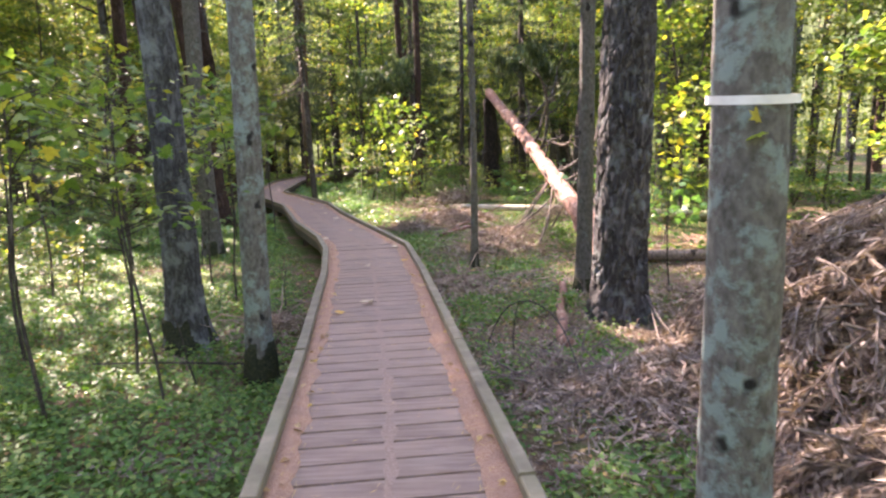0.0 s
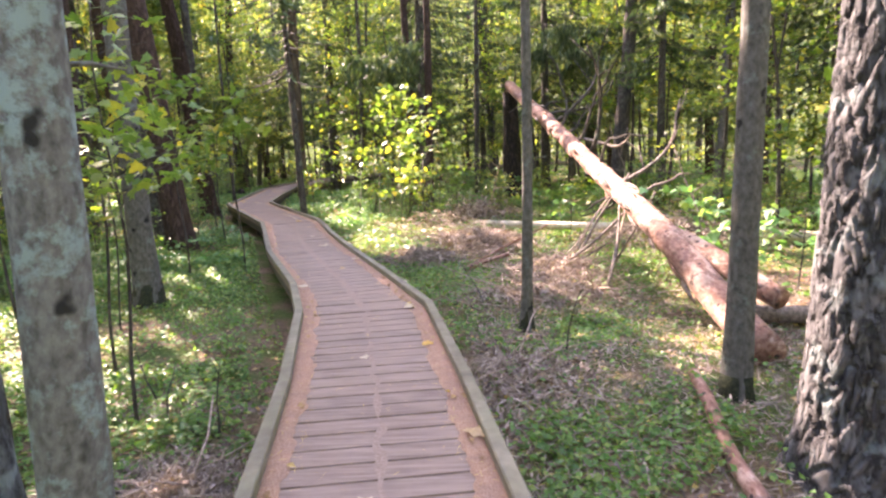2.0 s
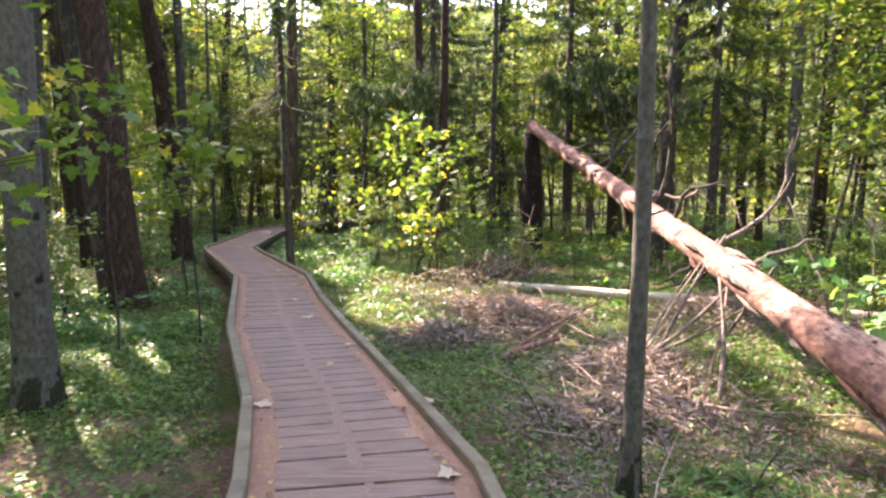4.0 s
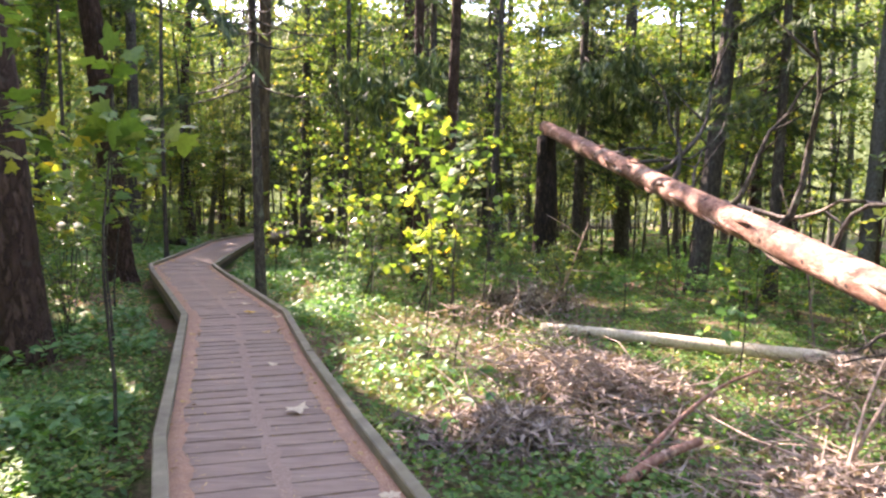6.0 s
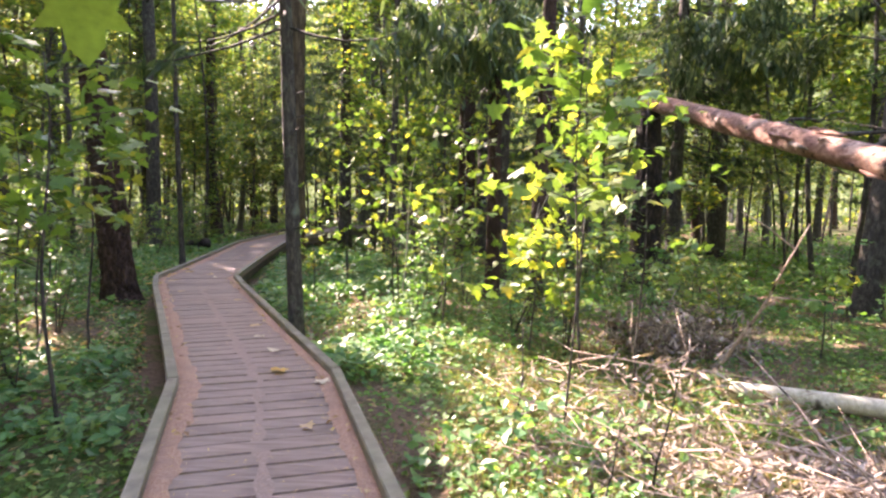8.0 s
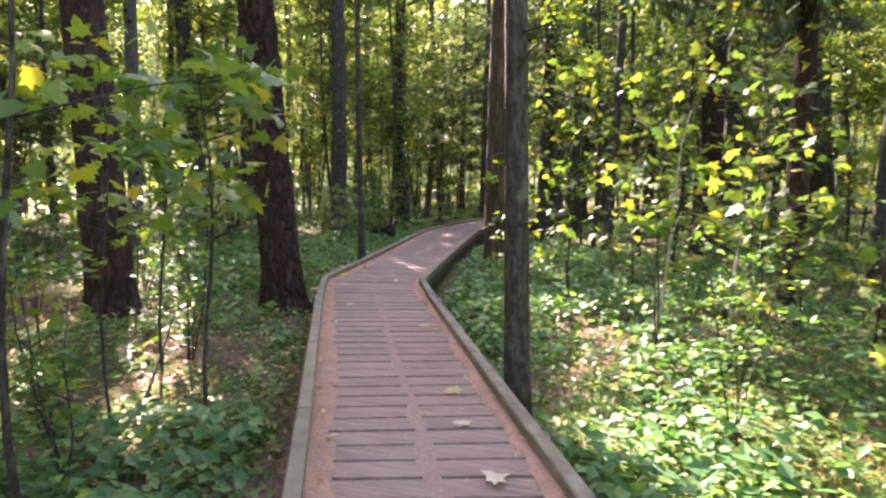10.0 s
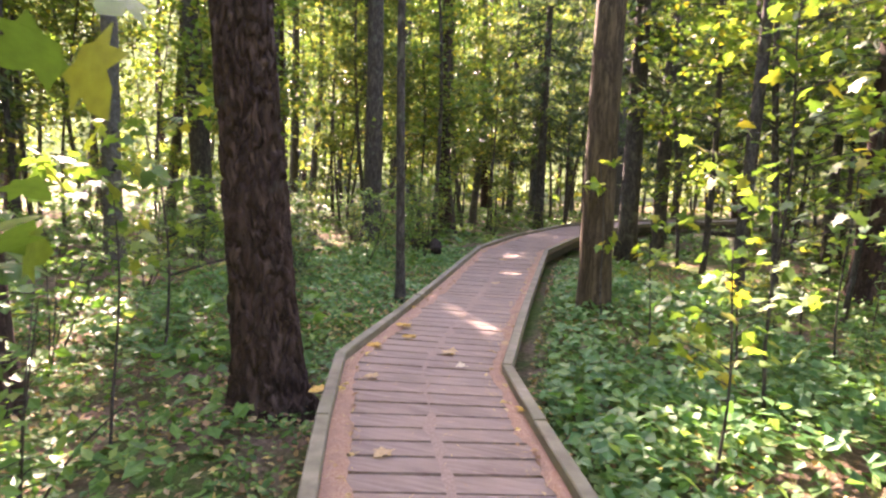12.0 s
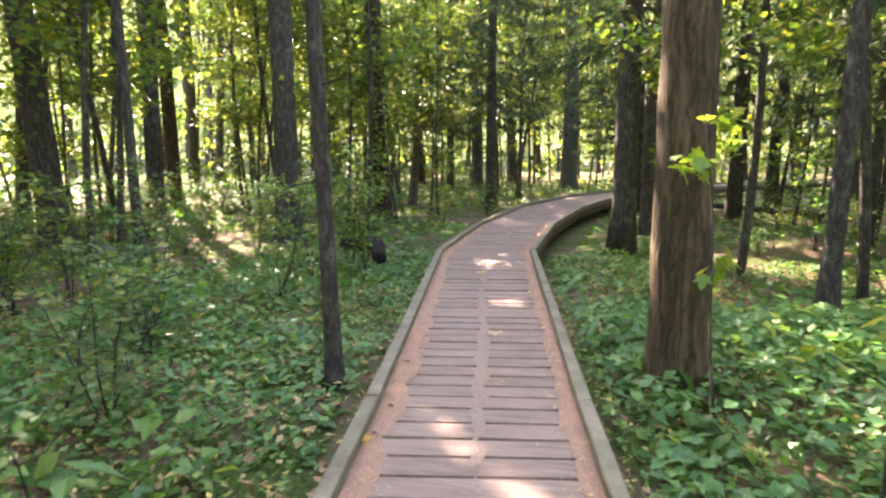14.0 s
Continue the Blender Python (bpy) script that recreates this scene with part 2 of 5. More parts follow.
def mesh_from(name, verts, faces, material, smooth=False):
    """A mesh of equal-sided faces from arrays."""
    me = bpy.data.meshes.new(name)
    verts, faces = np.asarray(verts, np.float32), np.asarray(faces, np.int32)
    me.vertices.add(len(verts))
    me.vertices.foreach_set("co", verts.ravel())
    k = faces.shape[1]
    me.loops.add(faces.size)
    me.loops.foreach_set("vertex_index", faces.ravel())
    me.polygons.add(len(faces))
    me.polygons.foreach_set("loop_start", np.arange(0, faces.size, k, dtype=np.int32))
    me.polygons.foreach_set("loop_total", np.full(len(faces), k, np.int32))
    me.polygons.foreach_set("use_smooth", np.full(len(faces), smooth, bool))
    me.update(calc_edges=True)
    me.validate()
    me.materials.append(material)
    return me


def put(name, me, parent=None, label="", at=None):
    ob = new(name, me)
    if parent is not None:
        ob.parent = parent
    if at is not None:
        ob.matrix_basis = at
    return tagged(ob, label)


def thing(name, at, label, category, group="", kind=""):
    ob = new(name)
    ob.empty_display_size = 0.1
    ob.matrix_basis = at
    return tagged(ob, label, category, group, kind)


def wave(p, seed, scale):
    """Cheap smooth noise of an array of points, about -1 to 1."""
    r = np.random.default_rng(seed)
    out = np.zeros(len(p))
    for k in range(5):
        d = r.normal(size=p.shape[1]) * scale * (1 + 0.6 * k)
        out += np.sin(p @ d + r.uniform(0, 6.28)) / (1 + 0.5 * k)
    return out / 2.4


def unit(v):
    return v / np.maximum(np.linalg.norm(v, axis=1, keepdims=True), 1e-9)


def blades(centres, length, width, up=0.6, fold=0.12, r=None, way=None):
    """Folded rhombic leaves: four corners and two triangles each."""
    r = r or rng
    c = np.asarray(centres, float)
    n = len(c)
    length = np.broadcast_to(length, n)[:, None]
    width = np.broadcast_to(width, n)[:, None]
    nor = unit(r.normal(size=(n, 3)) + np.array((0, 0, up * 3)))
    t = way if way is not None else r.normal(size=(n, 3))
    t = unit(t - nor * np.sum(t * nor, axis=1, keepdims=True))
    b = np.cross(nor, t)
    v = np.stack([c - t * length / 2, c + b * width / 2 + nor * width * fold - t * length * 0.08, c + t * length / 2, c - b * width / 2 + nor * width * fold - t * length * 0.08], 1)
    i = np.arange(n)[:, None] * 4
    f = np.concatenate([i + np.array([[0, 1, 2]]), i + np.array([[0, 2, 3]])], 0)
    return v.reshape(-1, 3), f


LOBES = [(0, 0), (-0.16, 0.1), (-0.46, 0.02), (-0.34, 0.28), (-0.52, 0.52), (-0.22, 0.52), (-0.2, 0.74), (0, 1.0), (0.2, 0.74), (0.22, 0.52), (0.52, 0.52), (0.34, 0.28), (0.46, 0.02), (0.16, 0.1)]
LOBE_TRIS = [(0, 1, 3), (1, 2, 3), (0, 3, 5), (3, 4, 5), (0, 5, 9), (5, 6, 8), (5, 8, 9), (6, 7, 8), (0, 9, 11), (9, 10, 11), (0, 11, 13), (11, 12, 13)]


def lobed(centres, size, up=0.8, r=None):
    """Five-lobed maple leaves."""
    r = r or rng
    c = np.asarray(centres, float)
    n = len(c)
    size = np.broadcast_to(size, n)[:, None, None]
    nor = unit(r.normal(size=(n, 3)) * 0.55 + np.array((0, 0, up)))
    t = r.normal(size=(n, 3)) + np.array((0, 0, -0.35))
    t = unit(t - nor * np.sum(t * nor, axis=1, keepdims=True))
    b = np.cross(nor, t)
    s = np.array(LOBES)
    droop = -0.25 * (s[:, 0] ** 2 + 0.5 * s[:, 1] ** 2)
    v = c[:, None] + size * (s[None, :, :1] * b[:, None] + s[None, :, 1:] * t[:, None] + droop[None, :, None] * nor[:, None])
    f = (np.arange(n)[:, None, None] * len(LOBES) + np.array(LOBE_TRIS)[None]).reshape(-1, 3)
    return v.reshape(-1, 3), f


def join(*pairs):
    vs, fs, k = [], [], 0
    for v, f in pairs:
        vs.append(v)
        fs.append(np.asarray(f) + k)
        k += len(v)
    return np.concatenate(vs), np.concatenate(fs)


def tube(points, radii, sides=8, rough=0.0, seed=1, lobes=0.0, closed=True):
    """A tube of quads along points; rough: uneven skin; lobes: root swellings near the start."""
    p = np.asarray(points, float)
    rad = np.broadcast_to(radii, len(p))
    d = unit(np.gradient(p, axis=0))
    side = np.cross(d, np.array((0.31, 0.93, 0.17)))
    side = unit(side)
    other = np.cross(d, side)
    a = np.linspace(0, 2 * math.pi, sides, endpoint=False)
    ring = np.cos(a)[None, :, None] * side[:, None] + np.sin(a)[None, :, None] * other[:, None]
    v = p[:, None] + ring * rad[:, None, None]
    if rough:
        q = v.reshape(-1, 3)
        amount = 1 + rough * (0.6 * wave(q, seed, 5.0) + 0.5 * wave(q * np.array((1, 1, 0.35)), seed + 1, 17.0))
        v = p[:, None] + (v - p[:, None]) * amount.reshape(len(p), sides, 1)
    if lobes:
        fall = np.exp(-np.linalg.norm(p - p[0], axis=1) / 0.22)
        v = v + ring * (rad[:, None] * lobes * fall[:, None] * (0.5 + 0.5 * np.sin(a * 4 + seed) + 0.3 * np.sin(a * 7 + 2 * seed))[None])[:, :, None]
    m, s = len(p), sides
    i, j = np.meshgrid(np.arange(m - 1), np.arange(s), indexing="ij")
    f = np.stack([i * s + j, i * s + (j + 1) % s, (i + 1) * s + (j + 1) % s, (i + 1) * s + j], -1).reshape(-1, 4)
    v = v.reshape(-1, 3)
    if closed:
        k = len(v)
        v = np.concatenate([v, p[:1], p[-1:]])
        jj = np.arange(s)
        cap0 = np.stack([np.full(s, k), (jj + 1) % s, jj, jj], -1)
        cap1 = np.stack([np.full(s, k + 1), (m - 1) * s + jj, (m - 1) * s + (jj + 1) % s, (m - 1) * s + (jj + 1) % s], -1)
        f = np.concatenate([f, cap0, cap1])
    return v, f


def tube_mesh(name, parts, material):
    """Several tubes in one smooth mesh; caps become triangles."""
    v, f = join(*parts)
    me = bpy.data.meshes.new(name)
    me.from_pydata(v.tolist(), [], [list(dict.fromkeys(q)) for q in f.tolist()])
    me.polygons.foreach_set("use_smooth", np.ones(len(me.polygons), bool))
    me.materials.append(material)
    me.update()
    return me


# ---- boardwalk plan: pairs of left and right deck edges along the walk ----
EDGES = [((1.06, -4.6), (2.28, -4.48)), ((0.68, -0.66), (1.90, -0.54)), ((0.50, 1.23), (1.69, 1.36)), ((0.19, 4.03), (1.38, 4.15)),
         ((-0.08, 5.75), (1.14, 5.95)), ((-0.41, 7.0), (0.69, 7.33)), ((-1.25, 9.25), (-0.06, 9.52)), ((-1.75, 10.95), (-0.62, 11.28)),
         ((-2.36, 13.0), (-1.2, 13.35)), ((-2.98, 14.35), (-1.86, 14.78)), ((-4.35, 17.3), (-3.19, 17.72)), ((-4.8, 18.36), (-3.57, 18.62)),
         ((-4.93, 19.55), (-3.72, 19.75)), ((-5.05, 20.6), (-3.85, 20.78)), ((-5.7, 25.5), (-4.42, 25.66)), ((-5.6, 28.4), (-4.25, 28.5)),
         ((-5.1, 32.0), (-3.75, 31.5)), ((-4.1, 35.0), (-2.9, 34.4)), ((-2.6, 37.4), (-1.6, 36.6)), ((0.6, 41.2), (1.44, 40.4)),
         ((4.2, 44.0), (4.9, 43.1)), ((10.0, 48.3), (10.6, 47.2)), ((18.0, 53.5), (18.6, 52.4))]
LEFT = np.array([e[0] for e in EDGES])
RIGHT = np.array([e[1] for e in EDGES])
MIDDLE = (LEFT + RIGHT) / 2


def deck_distance(xy):
    """Distance of points from the deck's centre line."""
    xy = np.asarray(xy, float)
    best = np.full(len(xy), 1e9)
    for a, b in zip(MIDDLE[:-1], MIDDLE[1:]):
        ab = b - a
        t = np.clip(((xy - a) @ ab) / (ab @ ab), 0, 1)
        best = np.minimum(best, np.linalg.norm(xy - a - t[:, None] * ab, axis=1))
    return best


# ---- ground ----
def ground_z(xy):
    xy = np.asarray(xy, float)
    x, y = xy[:, 0], xy[:, 1]
    z = -0.32 - 0.12 / (1 + np.exp((y - 9) * 0.6)) + 0.06 * wave(xy, 3, 0.55) + 0.035 * wave(xy, 4, 2.1)
    z -= 0.06 * np.exp(-((x - 2.2) ** 2 + (y - 6.6) ** 2) / 5)
    z += 0.16 * np.exp(-((x + 6.3) ** 2 + (y - 21.5) ** 2) / 6)
    z += 0.12 * np.exp(-((x + 2.6) ** 2 + (y - 21.9) ** 2) / 3)
    z += 0.25 * np.clip((np.abs(x) - 8) / 10, 0, 2.5) * (0.6 + 0.4 * np.sin(y * 0.2))
    z -= 0.2 * np.exp(-((x + 0.15) ** 2 + (y - 2.3) ** 2) / 0.5)
    near = np.clip(1.15 - deck_distance(xy), 0, 1)
    return np.minimum(z, 0.5 - near * 0.75) - 0.05 * near


def gz(x, y):
    return float(ground_z(np.array([[x, y]]))[0])


def axis(lo, hi, step, far):
    core = np.arange(lo, hi + step / 2, step)
    out = step * 1.35 ** np.arange(1, 40)
    out = np.cumsum(out)
    out = out[out < far]
    return np.concatenate([lo - out[::-1], core, hi + out])


gx, gy = axis(-14, 14, 0.2, 500), axis(-7, 40, 0.2, 500)
GX, GY = np.meshgrid(gx, gy, indexing="ij")
flat = np.stack([GX.ravel(), GY.ravel()], 1)
gv = np.column_stack([flat, ground_z(flat)])
i, j = np.meshgrid(np.arange(len(gx) - 1), np.arange(len(gy) - 1), indexing="ij")
w = len(gy)
gf = np.stack([i * w + j, (i + 1) * w + j, (i + 1) * w + j + 1, i * w + j + 1], -1).reshape(-1, 4)
tagged(put("ground", mesh_from("ground", gv, gf, SOIL, True)), "forest floor of brown leaf litter, needles and moss", "forest floor", kind="structure")
# forest backdrop ring, brightened by its own glow
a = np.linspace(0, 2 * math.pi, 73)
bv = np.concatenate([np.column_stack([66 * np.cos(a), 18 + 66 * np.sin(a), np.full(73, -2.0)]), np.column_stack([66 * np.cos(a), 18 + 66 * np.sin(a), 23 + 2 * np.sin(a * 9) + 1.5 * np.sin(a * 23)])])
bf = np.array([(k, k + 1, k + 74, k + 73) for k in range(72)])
tagged(put("backdrop", mesh_from("backdrop", bv, bf, FAR)), "backdrop wall of distant green forest with a glow of its own", "forest", kind="structure")

# ---- trees ----


def trunk_mesh(name, radius, height, material, lean=(0, 0), flare=0.5, seed=1, sides=20, stubs=0, bend=0.06, plates=0.0):
    """A tapered trunk from below the ground up, swollen at the foot, with broken branch stubs."""
    r = np.random.default_rng(seed)
    h = np.concatenate([np.linspace(-0.35, 0.8, 12), np.linspace(1.0, min(5, height), 22)[0:], np.linspace(5.6, height, 8) if height > 6 else np.zeros(0)])
    if plates:
        h = np.concatenate([np.arange(-0.35, 4.6, 0.02), np.linspace(5, height, 8)])
    ph = r.uniform(0, 6.28, 2)
    x = lean[0] * h + bend * (np.sin(h * 0.45 + ph[0]) - math.sin(ph[0]))
    y = lean[1] * h + bend * (np.sin(h * 0.4 + ph[1]) - math.sin(ph[1]))
    rad = radius * (1 - 0.55 * np.clip(h / height, 0, 1)) * (1 + flare * np.exp(-np.clip(h + 0.1, 0, None) / 0.28))
    pts = np.column_stack([x, y, h])
    v, f = tube(pts, rad, sides, 0.05, seed, lobes=flare * 0.7)
    if plates:
        v = bark_plates(v, pts, rad, sides, radius, seed, plates)
    return tube_mesh(name, [(v, f)], material), pts


def bark_plates(v, pts, rad, sides, radius, seed, depth):
    """Raises uneven upright bark plates between deep cracks."""
    r = np.random.default_rng(seed + 9)
    m = len(pts)
    girth = 2 * math.pi * radius
    ang = np.tile(np.linspace(0, 1, sides, endpoint=False), m) * girth
    hh = np.repeat(pts[:, 2], sides)
    hh = hh + 0.06 * np.sin(ang * 21 + hh * 5) + 0.03 * np.sin(ang * 57 - hh * 17)
    ang = ang + 0.012 * np.sin(hh * 33 + ang * 9)
    wide, tall = 0.072, 0.14
    num = int(girth * 6.0 / (wide * tall))
    su, sz = r.uniform(0, girth, num), r.uniform(-0.5, 5.5, num)
    lift = r.uniform(0.35, 1.0, num)
    su, sz, lift = np.concatenate([su, su - girth, su + girth]), np.tile(sz, 3), np.tile(lift, 3)
    ring = v[: m * sides].reshape(m, sides, 3)
    out = np.zeros(m * sides)
    for k in range(m):
        z0 = pts[k, 2]
        near = np.abs(sz - z0) < 0.5
        sl = slice(k * sides, (k + 1) * sides)
        d = np.hypot((ang[sl, None] - su[near]) / wide, (hh[sl, None] - sz[near]) / tall)
        if d.shape[1] < 2:
            continue
        order = np.argsort(d, axis=1)[:, :2]
        f1, f2 = np.take_along_axis(d, order, 1).T
        out[sl] = np.clip((f2 - f1) / 0.24, 0, 1) ** 0.7 * (0.55 + 0.45 * lift[near][order[:, 0]])
    ring = ring + (ring - pts[:, None]) / np.linalg.norm(ring - pts[:, None], axis=2, keepdims=True) * (out.reshape(m, sides, 1) - 0.6) * depth
    v[: m * sides] = ring.reshape(-1, 3)
    return v


def add_stubs(base, pts, radius, count, seed, material, reach):
    """Broken branch stubs, each a part of its own."""
    r = np.random.default_rng(seed + 5)
    for _ in range(count):
        p = pts[r.integers(min(14, len(pts) // 3), len(pts) - 1)]
        ang = r.uniform(0, 6.28)
        d = np.array((math.cos(ang), math.sin(ang), r.uniform(-0.2, 0.4)))
        ln = reach * r.uniform(0.3, 1.0) + radius
        q = [p, p + d * ln * 0.6, p + d * ln + np.array((0, 0, -0.1 * ln))]
        put("branch_stub", tube_mesh("branch_stub", [tube(q, np.array((1, 0.7, 0.3)) * (0.006 + 0.06 * radius), 5)], material), base)


# openings cut into the crowns to put sun on chosen ground: centre, half axes
GAPS = [((-3.2, 11.6), (0.8, 1.0)), ((-4.3, 13.4), (0.6, 0.8)), ((-2.4, 9.6), (0.5, 0.5)), ((0.3, 12.8), (1.0, 2.6)), ((-1.0, 17.2), (1.3, 2.4)), ((2.1, 11.4), (1.0, 1.0)), ((-0.9, 16.2), (0.8, 1.8)), *[((-4.96 + 0.1 * k, 20.93 - 0.125 * k), (0.15, 0.18)) for k in range(11)], *[((-4.75 + 0.12 * k, 21.6 - 0.15 * k), (0.07, 0.1)) for k in range(6)], ((-2.3, 18.3), (0.8, 0.9)), ((-2.4, 20.0), (0.4, 0.5)), ((-5.2, 15.3), (1.0, 1.5)), ((-1.0, 20.0), (0.5, 0.5)),
        ((1.5, 16.5), (0.6, 0.8)), ((3.1, 9.0), (0.6, 0.7)), ((3.2, 13.1), (0.9, 0.5)), ((-4.6, 23.2), (0.4, 0.25)), ((5.2, 8.4), (1.2, 1.4)), ((-4.9, 25.2), (0.4, 0.6)), ((-2.5, 4.6), (0.5, 0.6)), ((4.4, 1.6), (0.5, 0.6)),
        ((-6.3, 17.4), (0.6, 0.7)), ((-2.6, 21.2), (0.5, 0.5)), ((3.4, 6.2), (0.5, 0.6))]
# sunlit places above the ground: centre and radius
SPOTS = [(3.95, 14.6, 1.7, 0.3), (3.98, 12.9, 1.35, 0.26), (4.0, 11.2, 1.0, 0.34), (4.0, 9.2, 0.55, 0.36), (4.0, 7.9, 0.35, 0.2), (3.2, 3.42, 0.1, 0.55), (3.25, 3.5, 0.6, 0.42), (3.22, 3.52, 1.0, 0.36), (-3.45, 21.75, 0.6, 0.38), (-3.45, 21.75, 1.6, 0.38), (-3.45, 21.75, 2.6, 0.38), (0.57, 15.2, 1.2, 0.7)]


def shaded(points):
    """Which leaves do not stand between the sun and one of the sunny places."""
    p = np.asarray(points)
    xy = p[:, :2] - p[:, 2:] * np.array((SUN_DIR.x, SUN_DIR.y)) / SUN_DIR.z
    keep = np.ones(len(p), bool)
    for (cx, cy), (ax, ay) in GAPS:
        keep &= ((xy[:, 0] - cx) / ax) ** 2 + ((xy[:, 1] - cy) / ay) ** 2 > 1
    for cx, cy, z0, rad in SPOTS:
        q = p[:, :2] - (p[:, 2:] - z0) * np.array((SUN_DIR.x, SUN_DIR.y)) / SUN_DIR.z
        keep &= np.hypot(q[:, 0] - cx, q[:, 1] - cy) > rad
    return keep


def crown_points(n, centre, size, r, clumps=40):
    """Leaf places in uneven clumps inside an egg-shaped crown."""
    c = unit(r.normal(size=(clumps, 3))) * r.uniform(0.25, 1.0, (clumps, 1)) ** 0.6 * np.array(size) + np.array(centre)
    k = r.integers(0, clumps, n)
    spread = r.uniform(0.25, 0.6, clumps)[k, None]
    return c[k] + r.normal(size=(n, 3)) * spread * np.array((1, 1, 0.5))


def limb_parts(r, radius, lo, hi, reach, count):
    out = []
    for _ in range(count):
        h = r.uniform(lo, hi)
        ang = r.uniform(0, 6.28)
        ln = reach * r.uniform(0.5, 1.0)
        d = np.array((math.cos(ang), math.sin(ang), 0))
        p = [np.array((0, 0, h)) + d * ln * s + np.array((0, 0, ln * (0.5 * s - 0.15 * s * s))) for s in (0, 0.35, 0.7, 1)]
        out.append(tube(p, np.array((0.3, 0.2, 0.12, 0.04)) * radius, 5))
    return out


def crown(base, x, y, seed, leaves=920, at=(0, 0, 0), size=(2.7, 2.7, 3.4), centre=11.5):
    r = np.random.default_rng(seed)
    c = crown_points(leaves, (at[0], at[1], centre), size, r, 46)
    w = c + np.array((x, y, -0.3))
    # leaves whose shadow would reach the deck are multiplied to block the sun there
    over = deck_distance(w[:, :2] - w[:, 2:] * np.array((SUN_DIR.x, SUN_DIR.y)) / SUN_DIR.z) < 1.3
    over &= w[:, 1] < 37
    c = np.concatenate([c] + [c[over] + r.normal(size=(over.sum(), 3)) * s for s in (0.3, 0.45, 0.5, 0.6, 0.6, 0.7)])
    c = c[shaded(c + np.array((x, y, -0.3)))]
    v, f = blades(c, r.uniform(0.2, 0.42, len(c)), r.uniform(0.14, 0.3, len(c)), 0.4, r=r)
    tagged(put("crown", mesh_from("crown", v, f, CANOPY), base), kind="stuff")
    for q in limb_parts(r, 0.2, 6.5, 12, 2.8, 7):
        put("limb", tube_mesh("limb", [(q[0] + np.array((at[0], at[1], 0)), q[1])], DARK), base)


def tall_tree(x, y, radius, material, label, lean=(0, 0), flare=0.5, stubs=0, crown_of=0, z=None, height=15, category="tree", sides=22, bend=0.05, plates=0.0, moss=0.0):
    seed = int(abs(x * 131 + y * 17)) + 3
    base = thing("tree", pose(x, y, gz(x, y) if z is None else z), label, category)
    me, pts = trunk_mesh("trunk", radius, height, material, lean, flare, seed, sides, 0, bend, plates)
    put("trunk", me, base)
    add_stubs(base, pts, radius, stubs, seed, material, 0.18 if radius > 0.09 else 0.4)
    if moss:
        k = pts[:, 2] < moss
        kk = pts[k]
        taper = radius * (1 + flare * np.exp(-np.clip(kk[:, 2] + 0.1, 0, None) / 0.28)) * (0.96 + 0.12 * np.clip(1 - kk[:, 2] / moss, 0, 1))
        put("moss_collar", tube_mesh("moss_collar", [tube(kk, taper, max(sides, 30), 0.16, seed + 2, lobes=flare * 0.7)], MOSS), base, "dark moss round the foot")
    if crown_of is not None:
        crown(base, x, y, seed + crown_of, at=(lean[0] * 11, lean[1] * 11))
    return base


tape_tree = tall_tree(2.7, -0.62, 0.146, LICHEN, "grey spruce trunk with blue-green lichen and a band of white tape", flare=0.1, stubs=0, sides=32)
p = [(0.146 * math.cos(t), 0.146 * math.sin(t), 2.02 + 0.012 * math.sin(t)) for t in np.linspace(0, 2 * math.pi, 29)]
tp = np.array([(q[0] * s, q[1] * s, q[2] + dz) for dz in (-0.016, 0.016) for q in p for s in (1.1,)])
tf = np.array([(k, k + 1, k + 30, k + 29) for k in range(28)])
put("tape_band", mesh_from("tape_band", tp, tf, TAPE, True), tape_tree, "white tape tied round the trunk")
v, f = lobed(np.array([(-0.03, -0.155, 1.9), (-0.06, -0.16, 1.93)]), 0.07, 0.1, np.random.default_rng(4))
put("stuck_leaf", mesh_from("stuck_leaf", v, f, YELLOW), tape_tree, "yellow leaf caught on the bark")

tall_tree(3.47, 3.55, 0.275, PINE, "old pine trunk with thick furrowed grey bark", flare=0.42, crown_of=1, sides=170, height=18, plates=0.046)
tall_tree(3.36, 4.7, 0.1, GREYBARK, "slim grey trunk standing close behind the old pine", flare=0.3, crown_of=2, stubs=4, moss=0.2)
tall_tree(2.12, 6.75, 0.058, GREYBARK, "thin dark straight trunk beside the boardwalk", flare=0.5, crown_of=None, stubs=8, height=10, z=-0.5, moss=0.4)
tall_tree(-0.09, 2.37, 0.118, LICHEN, "pale grey trunk with lichen and a dark mossy foot", flare=0.4, crown_of=3, stubs=12, sides=28, moss=0.42)
tall_tree(-0.98, 3.06, 0.168, BLUEPINE, "stout blue-grey tree trunk with spreading root flare", flare=0.75, crown_of=4, sides=110, plates=0.009, moss=0.3, lean=(-0.03, 0))
tall_tree(-2.45, 8.1, 0.155, GREYBARK, "grey-blue trunk with a hollow at its foot among green plants", flare=0.5, crown_of=0, stubs=5, moss=0.35)
tall_tree(-3.72, 12.35, 0.25, REDPINE, "dark reddish pine trunk leaning slightly", lean=(-0.11, 0), flare=0.4, crown_of=None)
tall_tree(-4.25, 12.8, 0.13, DARK, "dark slender trunk beside a reddish pine", lean=(-0.1, 0), flare=0.4, crown_of=None)
tall_tree(-6.84, 14.8, 0.2, REDPINE, "reddish brown trunk deep in the wood", flare=0.4, crown_of=2)
tall_tree(-5.2, 18.17, 0.215, REDPINE, "big pine trunk with reddish furrowed bark beside the deck corner", lean=(-0.125, 0.0), flare=0.5, crown_of=4, sides=150, height=18, plates=0.052)
